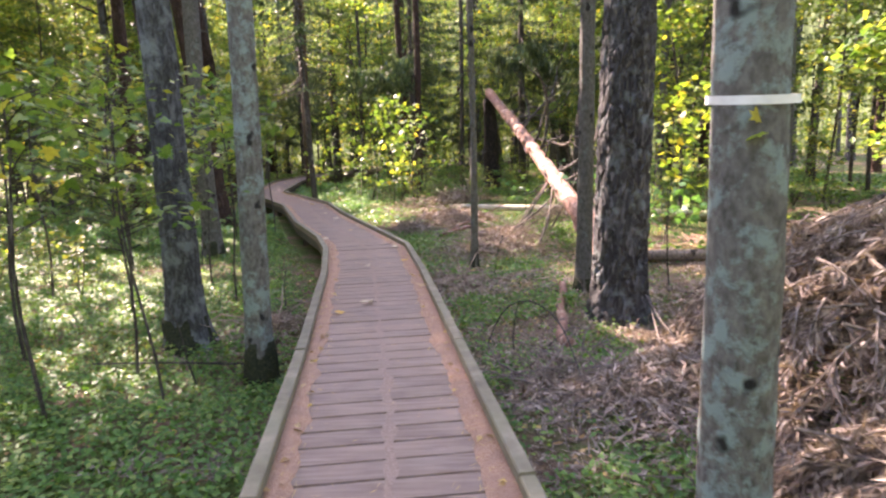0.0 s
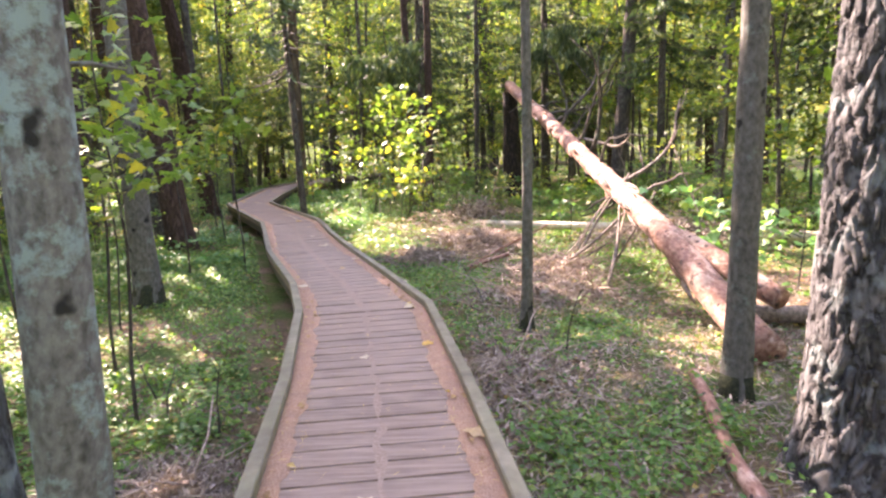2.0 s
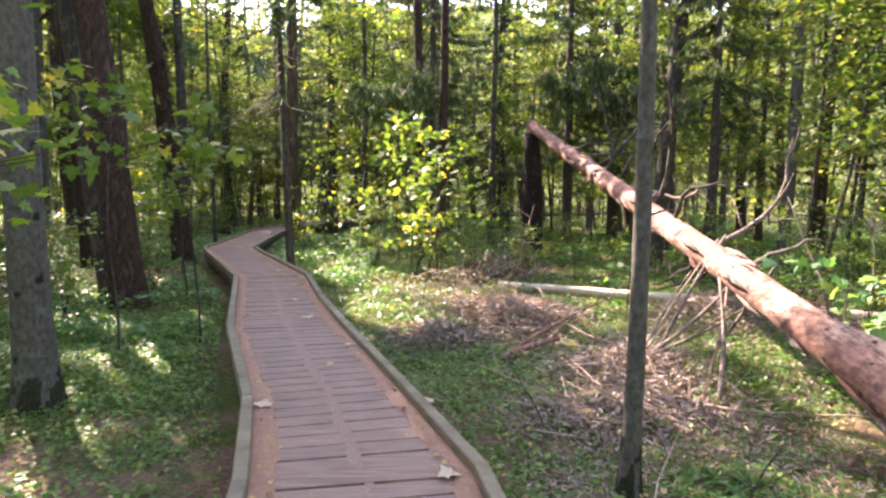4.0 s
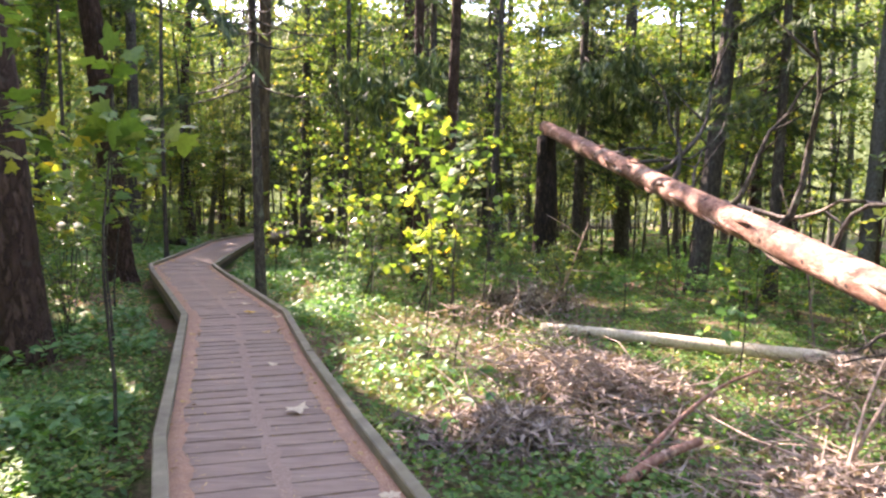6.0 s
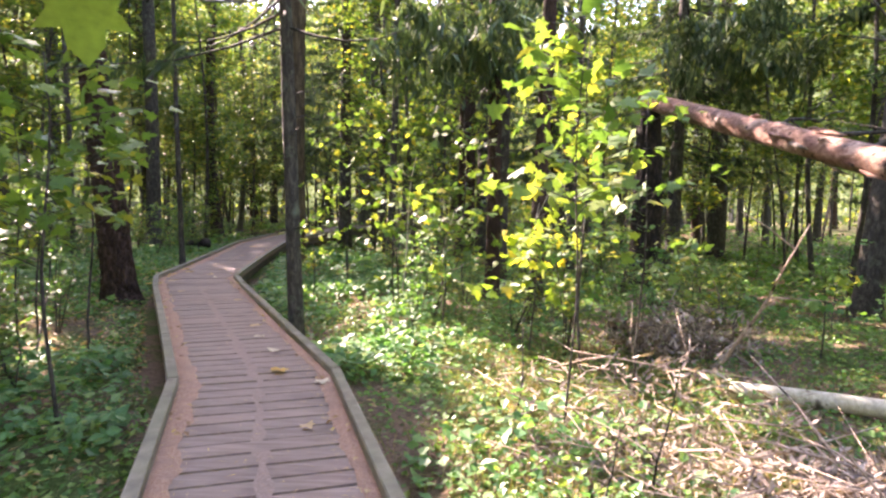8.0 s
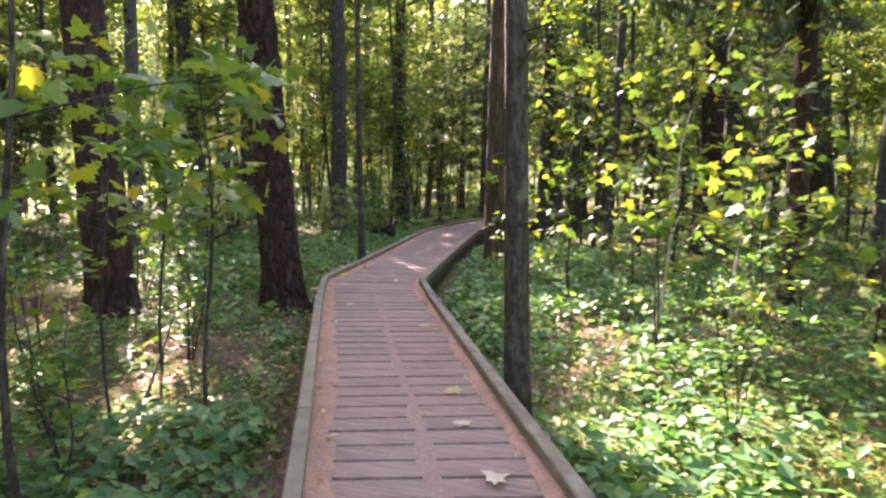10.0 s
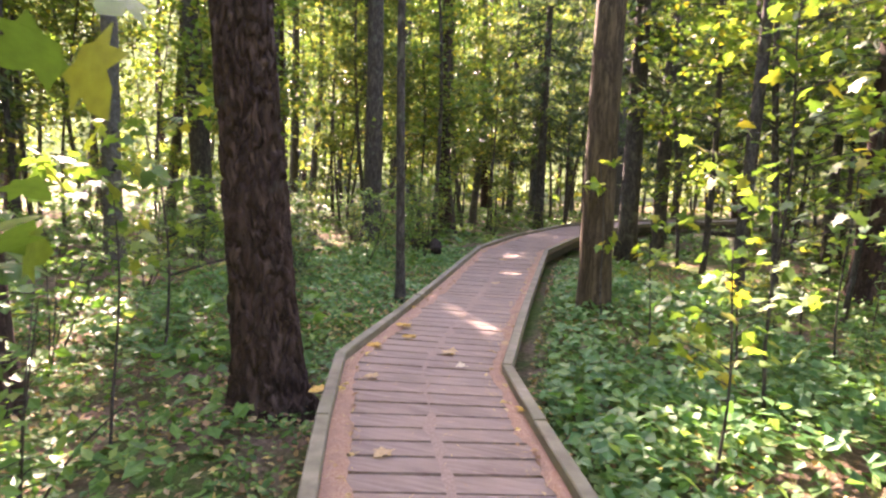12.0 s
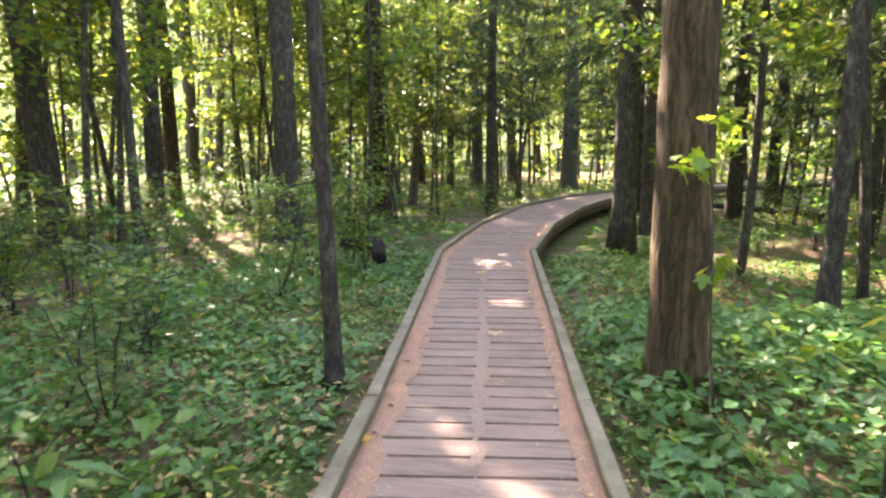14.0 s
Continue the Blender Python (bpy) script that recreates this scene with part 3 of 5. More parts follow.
tall_tree(-6.9, 17.3, 0.25, REDPINE, "broad dark pine trunk behind maple leaves", lean=(-0.05, 0), flare=0.4, crown_of=0)
tall_tree(-5.5, 21.3, 0.055, DARK, "thin dark trunk standing among low plants", flare=0.5, crown_of=None, stubs=6, height=10, moss=0.15)
tall_tree(-3.28, 21.7, 0.185, PEELED, "brown barkless trunk with one sunlit edge", flare=0.15, crown_of=1, sides=32)
tall_tree(-2.5, 30.3, 0.14, DARK, "dark trunk beyond the far bend of the boardwalk", flare=0.3, crown_of=None)
tall_tree(-1.5, 24.15, 0.092, DARK, "dark spruce trunk with dead lower branches", flare=0.5, crown_of=None, stubs=10, height=13)
tall_tree(-9.0, 28.0, 0.22, DARK, "mossy dark trunk with a bulge", flare=0.5, crown_of=3)
tall_tree(-4.1, 42.5, 0.32, GREYBARK, "pale grey trunk beyond the boardwalk bend", flare=0.5, crown_of=4)
tall_tree(6.3, 18.2, 0.21, DARK, "dark trunk leaning behind the fallen pine", lean=(0.1, 0), flare=0.3, crown_of=0)
tall_tree(7.75, 26.5, 0.25, DARK, "dark spruce trunk in the open wood", flare=0.3, crown_of=1)
tall_tree(1.05, 17.9, 0.115, REDPINE, "brown trunk rising behind yellow maple saplings", flare=0.5, crown_of=2)
tall_tree(0.55, 19.3, 0.125, REDPINE, "brown trunk standing close to its neighbour behind the saplings", flare=0.4, crown_of=None)
tall_tree(0.4, 25.2, 0.24, REDPINE, "reddish trunk in the middle of the wood", flare=0.4, crown_of=3)
tall_tree(2.75, 23.1, 0.1, DARK, "thin dark trunk near the broken snag", flare=0.3, crown_of=None)
tall_tree(8.4, 16.2, 0.13, GREYBARK, "grey trunk with pale bark patches", lean=(0.06, 0), flare=0.3, crown_of=4)

tall_tree(-12.6, 26.6, 0.24, DARK, "dark leaning trunk at the edge of the thicket", lean=(-0.05, 0), crown_of=4)
tall_tree(-9.7, 24.9, 0.07, DARK, "slender dark trunk in green undergrowth", crown_of=None, stubs=4, height=11)
tall_tree(-11.2, 22.6, 0.15, GREYBARK, "pale grey trunk in green undergrowth", crown_of=2)
# added towards the sun; their high crowns dim the dapples on the later deck
tall_tree(-13.5, 30.5, 0.2, PINE, "grey pine added far back to shade the deck", crown_of=1)
tall_tree(-15.0, 33.4, 0.2, REDPINE, "reddish pine added far back to shade the deck", crown_of=2)
tall_tree(-12.0, 34.2, 0.18, DARK, "dark tree added far back to shade the deck", crown_of=3)
tall_tree(-16.4, 36.5, 0.18, DARK, "dark tree added far back to shade the deck", crown_of=4)
# trees out of view, added so their crowns keep sun off the near deck
tall_tree(-9.6, 9.2, 0.2, PINE, "unseen grey pine added to shade the deck", crown_of=1)
tall_tree(-10.4, 12.4, 0.2, REDPINE, "unseen reddish pine added to shade the deck", crown_of=2)
tall_tree(-7.4, 6.4, 0.18, GREYBARK, "unseen grey tree added to shade the deck", crown_of=3)

# ---- scattered trees of the wood ----
fixed = np.array([o.matrix_basis.translation[:2] for o in scene.objects if o.name.startswith("tree")])
STEMS = {k: trunk_mesh("trunk", rad, 15, m, (0, 0), 0.4, 80 + k, 12, 0, 0.15)[0] for k, (rad, m) in enumerate([(0.16, DARK), (0.2, REDPINE), (0.12, GREYBARK), (0.24, PINE)])}


def free_spot(r, lo, hi, clear, others, gap, sunny=False):
    """A free place; sunny: where a low crown keeps clear of the larger sunny openings."""
    for _ in range(200):
        x, y = r.uniform(lo[0], hi[0]), r.uniform(lo[1], hi[1])
        if sunny:
            z = np.linspace(1.5, 10.5, 12)[:, None]
            q = np.array((x, y)) - z * np.array((SUN_DIR.x, SUN_DIR.y)) / SUN_DIR.z
            if any(a * b > 0.4 and np.min(((q[:, 0] - cx) / (a + 0.5)) ** 2 + ((q[:, 1] - cy) / (b + 0.5)) ** 2) < 1 for (cx, cy), (a, b) in GAPS):
                continue
        # a sunny lane towards the deck corner stays open
        if sunny and 22 < y < 42 and -1.3 < (x + 4.0) * 0.774 + (y - 19.6) * 0.633 < 1.2:
            continue
        if deck_distance([(x, y)])[0] < clear:
            continue
        if len(others) and np.min(np.linalg.norm(np.array(others) - (x, y), axis=1)) < gap:
            continue
        return x, y
    return None


spots = [tuple(q) for q in fixed]
r = np.random.default_rng(11)
zones = [((-30, 26), (30, 62), 3.0, 3.2, 70), ((-26, -10), (-8, 30), 3.0, 2.6, 34), ((8.5, 28), (-8, 30), 4.0, 2.6, 30), ((-16, 16), (-22, -6.5), 2.5, 3.0, 12)]
count = 0
for (xl, xh), (yl, yh), clear, gap, num in zones:
    for _ in range(num):
        s = free_spot(r, (xl, yl), (xh, yh), clear, spots, gap)
        if s is None:
            continue
        spots.append(s)
        at = pose(s[0], s[1], gz(*s), r.uniform(-3, 3), r.uniform(-3, 3), 0)
        k = count % 4
        m = thing("tree", at, ("dark forest tree with leafy crown further back", "reddish pine of the wood with leafy crown", "slim grey tree of the wood with leafy crown", "grey furrowed pine of the wood")[k], "tree", "trees of the surrounding wood")
        put("trunk", STEMS[k], m)
        crown(m, s[0], s[1], 900 + count, 330)
        count += 1

# slender understorey trees with leaves from knee height up
SLIM = []
for k in range(5):
    r2 = np.random.default_rng(200 + k)
    hgt = r2.uniform(5, 8)
    h = np.linspace(-0.2, hgt, 14)
    pts = np.column_stack([0.12 * np.sin(h * 0.7 + k), 0.12 * np.cos(h * 0.6 + k), h])
    parts = [tube(pts, 0.035 * (1 - 0.8 * np.clip(h / hgt, 0, 1)) + 0.004, 7)]
    tips = []
    for _ in range(26):
        z0 = r2.uniform(1.3, hgt)
        ang = r2.uniform(0, 6.28)
        ln = r2.uniform(0.5, 1.5)
        d = np.array((math.cos(ang), math.sin(ang), 0.25))
        b = np.array((0.12 * math.sin(z0 * 0.7 + k), 0.12 * math.cos(z0 * 0.6 + k), z0))
        q = [b + d * ln * s + np.array((0, 0, -0.15 * s * s)) for s in (0, 0.5, 1)]
        parts.append(tube(q, (0.01, 0.006, 0.002), 4))
        tips.append((b, d * ln))
    per = 58
    c = np.concatenate([b + d * r2.uniform(0.25, 1.05, (per, 1)) + r2.normal(size=(per, 3)) * 0.13 for b, d in tips])
    v, f = blades(c, r2.uniform(0.09, 0.17, len(c)), r2.uniform(0.07, 0.12, len(c)), 0.7, r=r2)
    SLIM.append((tube_mesh("stem", parts[:1], DARK), tube_mesh("branchwork", parts[1:], DARK), mesh_from("foliage", v, f, (CANOPY, MAPLE, CANOPY, MAPLE, CANOPY)[k])))
models = []
for k in range(5):
    m = thing("sapling_tree", pose(0, 0, 0), "slender young maple with thin stem and green to yellow leaves", "young tree", "young trees of the understorey")
    put("stem", SLIM[k][0], m)
    tagged(put("branchwork", SLIM[k][1], m), kind="stuff")
    tagged(put("foliage", SLIM[k][2], m), kind="stuff")
    models.append(m)
for k in range(3):
    r2 = np.random.default_rng(240 + k)
    hgt = 10.0 + k
    h = np.linspace(-0.2, hgt, 18)
    parts, tips = [tube(np.column_stack([0.15 * np.sin(h * 0.5 + k), 0.15 * np.cos(h * 0.45 + k), h]), 0.055 * (1 - 0.85 * np.clip(h / hgt, 0, 1)) + 0.004, 7)], []
    for _ in range(44):
        z0, ang, ln = r2.uniform(2.4, hgt), r2.uniform(0, 6.28), r2.uniform(0.8, 2.0)
        d = np.array((math.cos(ang), math.sin(ang), 0.2)) * ln
        b = np.array((0.15 * math.sin(z0 * 0.5 + k), 0.15 * math.cos(z0 * 0.45 + k), z0))
        parts.append(tube([b, b + d * 0.5, b + d + np.array((0, 0, -0.2))], (0.014, 0.008, 0.002), 4))
        tips.append(b + d * r2.uniform(0.25, 1.05, (70, 1)) + r2.normal(size=(70, 3)) * np.array((0.2, 0.2, 0.12)))
    c = np.concatenate(tips)
    v, f = blades(c, r2.uniform(0.1, 0.18, len(c)), r2.uniform(0.08, 0.13, len(c)), 0.6, r=r2)
    SLIM.append((tube_mesh("stem", parts[:1], DARK), tube_mesh("branchwork", parts[1:], DARK), mesh_from("foliage", v, f, (MAPLE, CANOPY, MAPLE)[k])))
    m = thing("sapling_tree", pose(0, 0, 0), "tall slender broadleaf tree with leaves from head height up", "young tree", "young trees of the understorey")
    put("stem", SLIM[-1][0], m)
    tagged(put("branchwork", SLIM[-1][1], m), kind="stuff")
    tagged(put("foliage", SLIM[-1][2], m), kind="stuff")
    models.append(m)
count = 0
for (xl, xh), (yl, yh), clear, gap, num in [((-20, 22), (35, 54), 2.4, 1.6, 58), ((-9, 12), (23, 34), 2.2, 1.0, 26), ((-20, 18), (32, 50), 2.6, 1.2, 46), ((-32, 32), (48, 66), 3, 1.6, 40), ((-18, -8), (2, 24), 2.6, 1.2, 40), ((-18, -7.5), (22, 34), 2.0, 1.0, 40), ((6.5, 18), (4, 28), 4, 1.2, 36), ((-12, 14), (-12, -5), 2.5, 2.0, 10)]:
    for _ in range(num):
        s = free_spot(r, (xl, yl), (xh, yh), clear, spots, gap, True)
        if s is None:
            continue
        spots.append(s)
        at = pose(s[0], s[1], gz(*s), r.uniform(-5, 5), r.uniform(-5, 5), r.uniform(0, 360))
        if count < 8:
            models[count].matrix_basis = at
        else:
            copy_thing(models[5 + count % 3 if count < 58 else count % 8], at)
        count += 1

# ---- spruces with hanging boughs ----


def spruce(x, y, radius, height, low, label, seed, stubs=5, skin=None, lean=0.0, curtain=()):
    r = np.random.default_rng(seed)
    base = thing("spruce_tree", pose(x, y, gz(x, y), 0, lean, 0), label, "spruce")
    h = np.linspace(-0.3, height, 16)
    put("trunk", tube_mesh("trunk", [tube(np.column_stack([0 * h, 0 * h, h]), radius * (1 - 0.85 * np.clip(h / height, 0, 1)), 12, 0.05, seed, lobes=0.4)], skin or DARK), base)
    add_stubs(base, np.column_stack([0 * h, 0 * h, h * low / height]), radius, stubs, seed, DARK, 0.45)
    parts, sprigs, ways = [], [], []
    for z0 in np.arange(low, height - 0.3, 0.16):
        for _ in range(2):
            ang = r.uniform(0, 6.28)
            ln = (height - z0) / height * 3.0 * r.uniform(0.55, 1.0) + 0.25
            d = np.array((math.cos(ang), math.sin(ang), 0))
            s = np.linspace(0, 1, 5)[:, None]
            q = np.array((0, 0, z0)) + d * ln * s + np.array((0, 0, 1)) * (-0.42 * ln * s + 0.28 * ln * s ** 2.5)
            parts.append(tube(q, np.linspace(0.018, 0.004, 5), 4))
            m = int(26 * ln) + 6
            u = r.uniform(0.15, 1.0, (m, 1))
            c = np.array((0, 0, z0)) + d * ln * u + np.array((0, 0, 1)) * (-0.42 * ln * u + 0.28 * ln * u ** 2.5)
            across = np.cross(d, (0, 0, 1))
            out = r.normal(size=(m, 1)) * 0.5
            hang = across * out + d * 0.35 + np.array((0, 0, -0.55))
            sprigs.append(c + hang * 0.12)
            ways.append(hang)
    for ang, z0, ln in curtain:
        d = np.array((math.cos(radians(ang)), math.sin(radians(ang)), 0))
        s = np.linspace(0, 1, 7)[:, None]
        q = np.array((0, 0, z0)) + d * ln * s + np.array((0, 0, 1)) * (-0.5 * ln * s + 0.32 * ln * s ** 2.2)
        parts.append(tube(q, np.linspace(0.028, 0.005, 7), 5))
        m = int(230 * ln)
        u = r.uniform(0.2, 1.0, m)
        c = np.column_stack([np.interp(u, s[:, 0], q[:, k]) for k in range(3)])
        across = np.cross(d, (0, 0, 1))
        c = c + across * (r.normal(size=(m, 1)) * 0.16) - np.array((0, 0, 1)) * r.uniform(0, 1, (m, 1)) ** 1.3 * (0.3 + 0.85 * np.abs(np.sin(u * 8 + ang)) ** 2)[:, None]
        sprigs.append(c)
        ways.append(r.normal(size=(m, 3)) * 0.22 + np.array((0, 0, -1.0)))
    tagged(put("branchwork", tube_mesh("branchwork", parts, DARK), base), kind="stuff")
    c, wy = np.concatenate(sprigs), np.concatenate(ways)
    keep = shaded(c + np.array((x, y, -0.3)))
    c, wy = c[keep], wy[keep]
    v, f = blades(c, r.uniform(0.2, 0.42, len(c)), r.uniform(0.035, 0.08, len(c)), 0.2, r=r, way=wy)
    tagged(put("needles", mesh_from("needles", v, f, NEEDLES), base), kind="stuff")


spruce(-1.98, 15.5, 0.088, 11.5, 3.5, "slender spruce beside the kerb with boughs high above", 310, 9, DARK, lean=-2.0)
spruce(0.85, 20.6, 0.12, 13, 4.2, "spruce with drooping grey-green boughs behind yellow saplings", 311, curtain=[(228, 5.0, 3.6), (247, 4.9, 4.2), (262, 5.2, 3.8)])
spruce(-3.15, 28.0, 0.21, 15, 3.4, "dark spruce with drooping boughs beside the far bend", 301)
spruce(0.9, 26.0, 0.15, 14, 3.0, "spruce with long hanging green boughs", 302)
spruce(5.3, 23.5, 0.17, 15, 2.8, "tall spruce with grey-green hanging twigs", 303, curtain=[(250, 5.6, 4.0), (268, 6.0, 4.4), (290, 5.4, 3.6), (310, 6.2, 4.0)])
spruce(7.2, 17.0, 0.12, 12, 3.6, "spruce with high drooping boughs behind the fallen pine", 304)
spruce(-0.3, 33.0, 0.18, 15, 2.2, "dark spruce at the far end of the walk", 305)
spruce(-6.2, 35.0, 0.16, 14, 2.6, "spruce beyond the boardwalk bend", 306)
spruce(0.6, 28.4, 0.1, 10, 2.4, "young spruce with light green twigs", 307)
for x, y, hgt, low, seed in [(-1.8, 40, 15, 2.0, 321), (3.6, 31, 14, 2.4, 322), (8.4, 33, 15, 2.2, 323), (-8.5, 41, 15, 2.4, 324), (12.5, 25, 14, 2.2, 325), (10.5, 15, 13, 2.8, 326), (5.0, 40, 15, 2.0, 327), (-13, 20, 14, 2.4, 328)]:
    spruce(x, y, 0.15, hgt, low, "spruce with drooping grey-green boughs deep in the wood", seed)
spruce(-2.4, 33.5, 0.15, 14, 3.0, "spruce beside the curve of the boardwalk", 308)


# far thickets that close the view between the trunks
r = np.random.default_rng(66)
ang, dist = r.uniform(0, 6.28, 52000), r.uniform(34, 64, 52000)
xy = np.column_stack([dist * np.cos(ang), 12 + dist * np.sin(ang)])
xy = xy[(deck_distance(xy) > 4) & (wave(xy, 67, 0.5) > -0.35)]
z = ground_z(xy) + r.uniform(0, 1, len(xy)) ** 1.4 * (4.5 + 2.5 * wave(xy, 68, 0.3))
v, f = blades(np.column_stack([xy, z]), r.uniform(0.25, 0.6, len(xy)), r.uniform(0.18, 0.4, len(xy)), 0.3, r=r)
tagged(put("far_thicket", mesh_from("far_thicket", v, f, CANOPY)), "dense green and yellow thicket far in the wood", "thicket", kind="stuff")

# ---- fallen pine, broken snag, logs ----
LOG = np.array([(3.74, 21.25, 3.36), (3.86, 18.0, 2.55), (4.0, 14.6, 1.72), (4.02, 11.3, 0.99), (3.99, 8.0, 0.33), (3.97, 7.1, 0.1), (3.95, 6.3, -0.12), (3.9, 5.3, -0.33)])


def along(points, count):
    """Points spaced evenly along a polyline, eased at its corners."""
    p = np.asarray(points, float)
    t = np.concatenate([[0], np.cumsum(np.linalg.norm(np.diff(p, axis=0), axis=1))])
    s = np.linspace(0, t[-1], count)
    q = np.column_stack([np.interp(s, t, p[:, k]) for k in range(3)])
    for _ in range(3):
        q[1:-1] = (q[:-2] + 2 * q[1:-1] + q[2:]) / 4
    return q


def branch(r, start, direction, length, radius, steps=7, curl=0.25, sides=6):
    """A crooked, tapering bare branch with side twigs."""
    d = np.array(direction, float)
    d /= np.linalg.norm(d)
    p, pts = np.array(start, float), [np.array(start, float)]
    for _ in range(steps):
        d = d + r.normal(size=3) * curl
        d /= np.linalg.norm(d)
        p = p + d * length / steps
        pts.append(p)
    parts = [tube(pts, np.linspace(radius, radius * 0.3, len(pts)), sides)]
    for k in range(2, steps):
        if r.random() < 0.55:
            e = d + r.normal(size=3) * 0.8
            e /= np.linalg.norm(e)
            ln = length * r.uniform(0.15, 0.4)
            parts.append(tube([pts[k], pts[k] + e * ln * 0.5, pts[k] + e * ln + r.normal(size=3) * 0.04], np.array((0.45, 0.3, 0.1)) * radius, 4))
    return parts


fallen = thing("fallen_pine", pose(0, 0, 0), "fallen orange-barked pine leaning from its broken stump to the ground", "fallen tree")
q = along(LOG, 70)
rad = np.interp(np.linspace(0, 1, 70), (0, 0.1, 0.5, 1), (0.165, 0.16, 0.158, 0.165))
put("trunk", tube_mesh("trunk", [tube(q, rad, 26, 0.06, 5)], FALLEN), fallen)
put("forked_trunk", tube_mesh("forked_trunk", [tube(along([(4.02, 7.75, 0.3), (4.12, 7.25, 0.23), (4.28, 6.6, 0.07), (4.42, 6.05, -0.08)], 18), np.linspace(0.13, 0.105, 18), 18, 0.08, 6)], FALLEN), fallen, "second stem of the fork with a blunt end")
r = np.random.default_rng(21)
for k, (i, d, ln, ra) in enumerate([(22, (0.7, -0.2, 0.7), 2.2, 0.035), (26, (0.9, -0.3, 0.55), 2.8, 0.045), (29, (0.4, -0.1, 1.0), 2.0, 0.035), (33, (1.0, 0.1, 0.4), 2.4, 0.04), (36, (0.5, -0.5, 0.9), 1.9, 0.035), (40, (0.8, -0.4, 0.6), 2.2, 0.04), (44, (0.3, -0.2, 0.9), 1.2, 0.03), (48, (0.9, -0.2, 0.4), 1.8, 0.035),
                                    (48, (-0.4, -0.25, -0.75), 0.8, 0.024), (50, (-0.35, 0.3, -0.9), 0.8, 0.022), (52, (-0.3, -0.4, -0.7), 0.6, 0.02), (52, (0.6, -0.2, 0.8), 0.9, 0.03), (31, (0.6, 0.5, 0.75), 2.3, 0.03), (18, (0.9, 0.1, 0.3), 1.8, 0.03)]):
    put("bare_branch", tube_mesh("bare_branch", branch(r, q[i], d, ln * 1.0, ra * 1.1, curl=0.24), DEADWOOD if k % 4 == 3 else DARK), fallen, "crooked bare branch")

for k in range(34):
    i = int(r.integers(14, 62))
    a = r.uniform(0, 6.28)
    out = np.array((math.cos(a), 0.0, math.sin(a)))
    c0 = q[i] + out * rad[i] * 0.98
    tip = c0 + (q[min(i + 3, 69)] - q[i]) * r.uniform(0.3, 0.9) + out * r.uniform(0.02, 0.07)
    put("bark_flap", tube_mesh("bark_flap", [tube([c0, (c0 + tip) / 2 + out * 0.012, tip], np.array((0.022, 0.03, 0.008)) * r.uniform(0.6, 1.2), 5)], DEADWOOD if k % 2 else FALLEN), fallen, "loose curl of bark")
for k in range(8):
    i = int(r.integers(48, 54))
    s0 = q[i] + np.array((r.uniform(-0.7, 0.1), r.uniform(-0.5, 0.5), 0))
    foot = s0 + np.array((r.uniform(-0.7, -0.1), r.uniform(-0.6, 0.3), 0))
    foot[2] = gz(foot[0], foot[1])
    top = q[i] + np.array((r.uniform(-0.15, 0.25), r.uniform(-0.3, 0.3), r.uniform(-0.1, 0.25)))
    put("broken_limb", tube_mesh("broken_limb", [tube(along([foot, (foot + top) / 2 + r.normal(size=3) * 0.08, top], 7), np.linspace(0.022, 0.012, 7) * r.uniform(0.6, 1.3), 6)], BRUSH if k % 3 == 0 else DEADWOOD), fallen, "dry limb reaching from the trunk to the ground")

snag = thing("broken_snag", pose(3.72, 20.9, gz(3.72, 20.9)), "dark broken pine stump, snapped off above head height", "tree stump")
h = np.linspace(-0.3, 3.45, 26)
put("stump", tube_mesh("stump", [tube(np.column_stack([0.03 * np.sin(h), 0.02 * h, h]), 0.33 - 0.03 * h + 0.1 * np.exp(-np.clip(h, 0, 9) / 0.2), 24, 0.09, 31, lobes=0.4)], CHAR), snag)
r = np.random.default_rng(32)
parts = []
for _ in range(16):
    a = r.uniform(0, 6.28)
    b = np.array((0.15 * math.cos(a), 0.06 + 0.15 * math.sin(a), 3.35))
    parts.append(tube([b, b + np.array((0.02 * math.cos(a), 0, r.uniform(0.1, 0.28)))], (0.045, 0.006), 4))
tagged(put("torn_wood", tube_mesh("torn_wood", parts, SPLINTER), snag, "torn wood splinters at the break"), kind="stuff")


def log(name, pts, r0, r1, material, label, count=30, sides=14, rough=0.08, seed=9):
    ob = put(name, tube_mesh(name, [tube(along(pts, count), np.linspace(r0, r1, count), sides, rough, seed)], material))
    return tagged(ob, label, "log" if "log" in name else "branch")


def on(x, y, lift):
    return (x, y, gz(x, y) + lift)


log("fallen_log", [on(2.05, 13.85, 0.1), on(2.8, 13.5, 0.09), on(3.6, 13.05, 0.1), on(4.7, 12.1, 0.14), on(6.2, 11.2, 0.12), on(7.8, 10.4, 0.1)], 0.07, 0.1, PALELOG, "pale barkless log lying across the brush")
log("fallen_branch", [on(3.15, 4.95, 0.06), on(3.05, 4.4, 0.05), on(2.86, 3.75, 0.04), on(2.83, 3.3, 0.05), on(2.66, 2.75, 0.05), on(2.72, 2.5, 0.06)], 0.045, 0.055, FALLEN, "crooked orange branch lying by the pine roots", 24)
log("fallen_branch", [on(3.5, 2.3, 0.1), on(4.2, 1.9, 0.12), on(5.0, 1.75, 0.1), on(6.4, 1.4, 0.2)], 0.06, 0.05, FALLEN, "reddish branch running out from the pine foot", 24)
log("fallen_log", [on(4.2, 6.6, 0.1), on(5.6, 6.0, 0.12), on(7.4, 5.4, 0.15), on(9.0, 5.0, 0.12)], 0.09, 0.08, DEADWOOD, "grey dead log lying among brush")
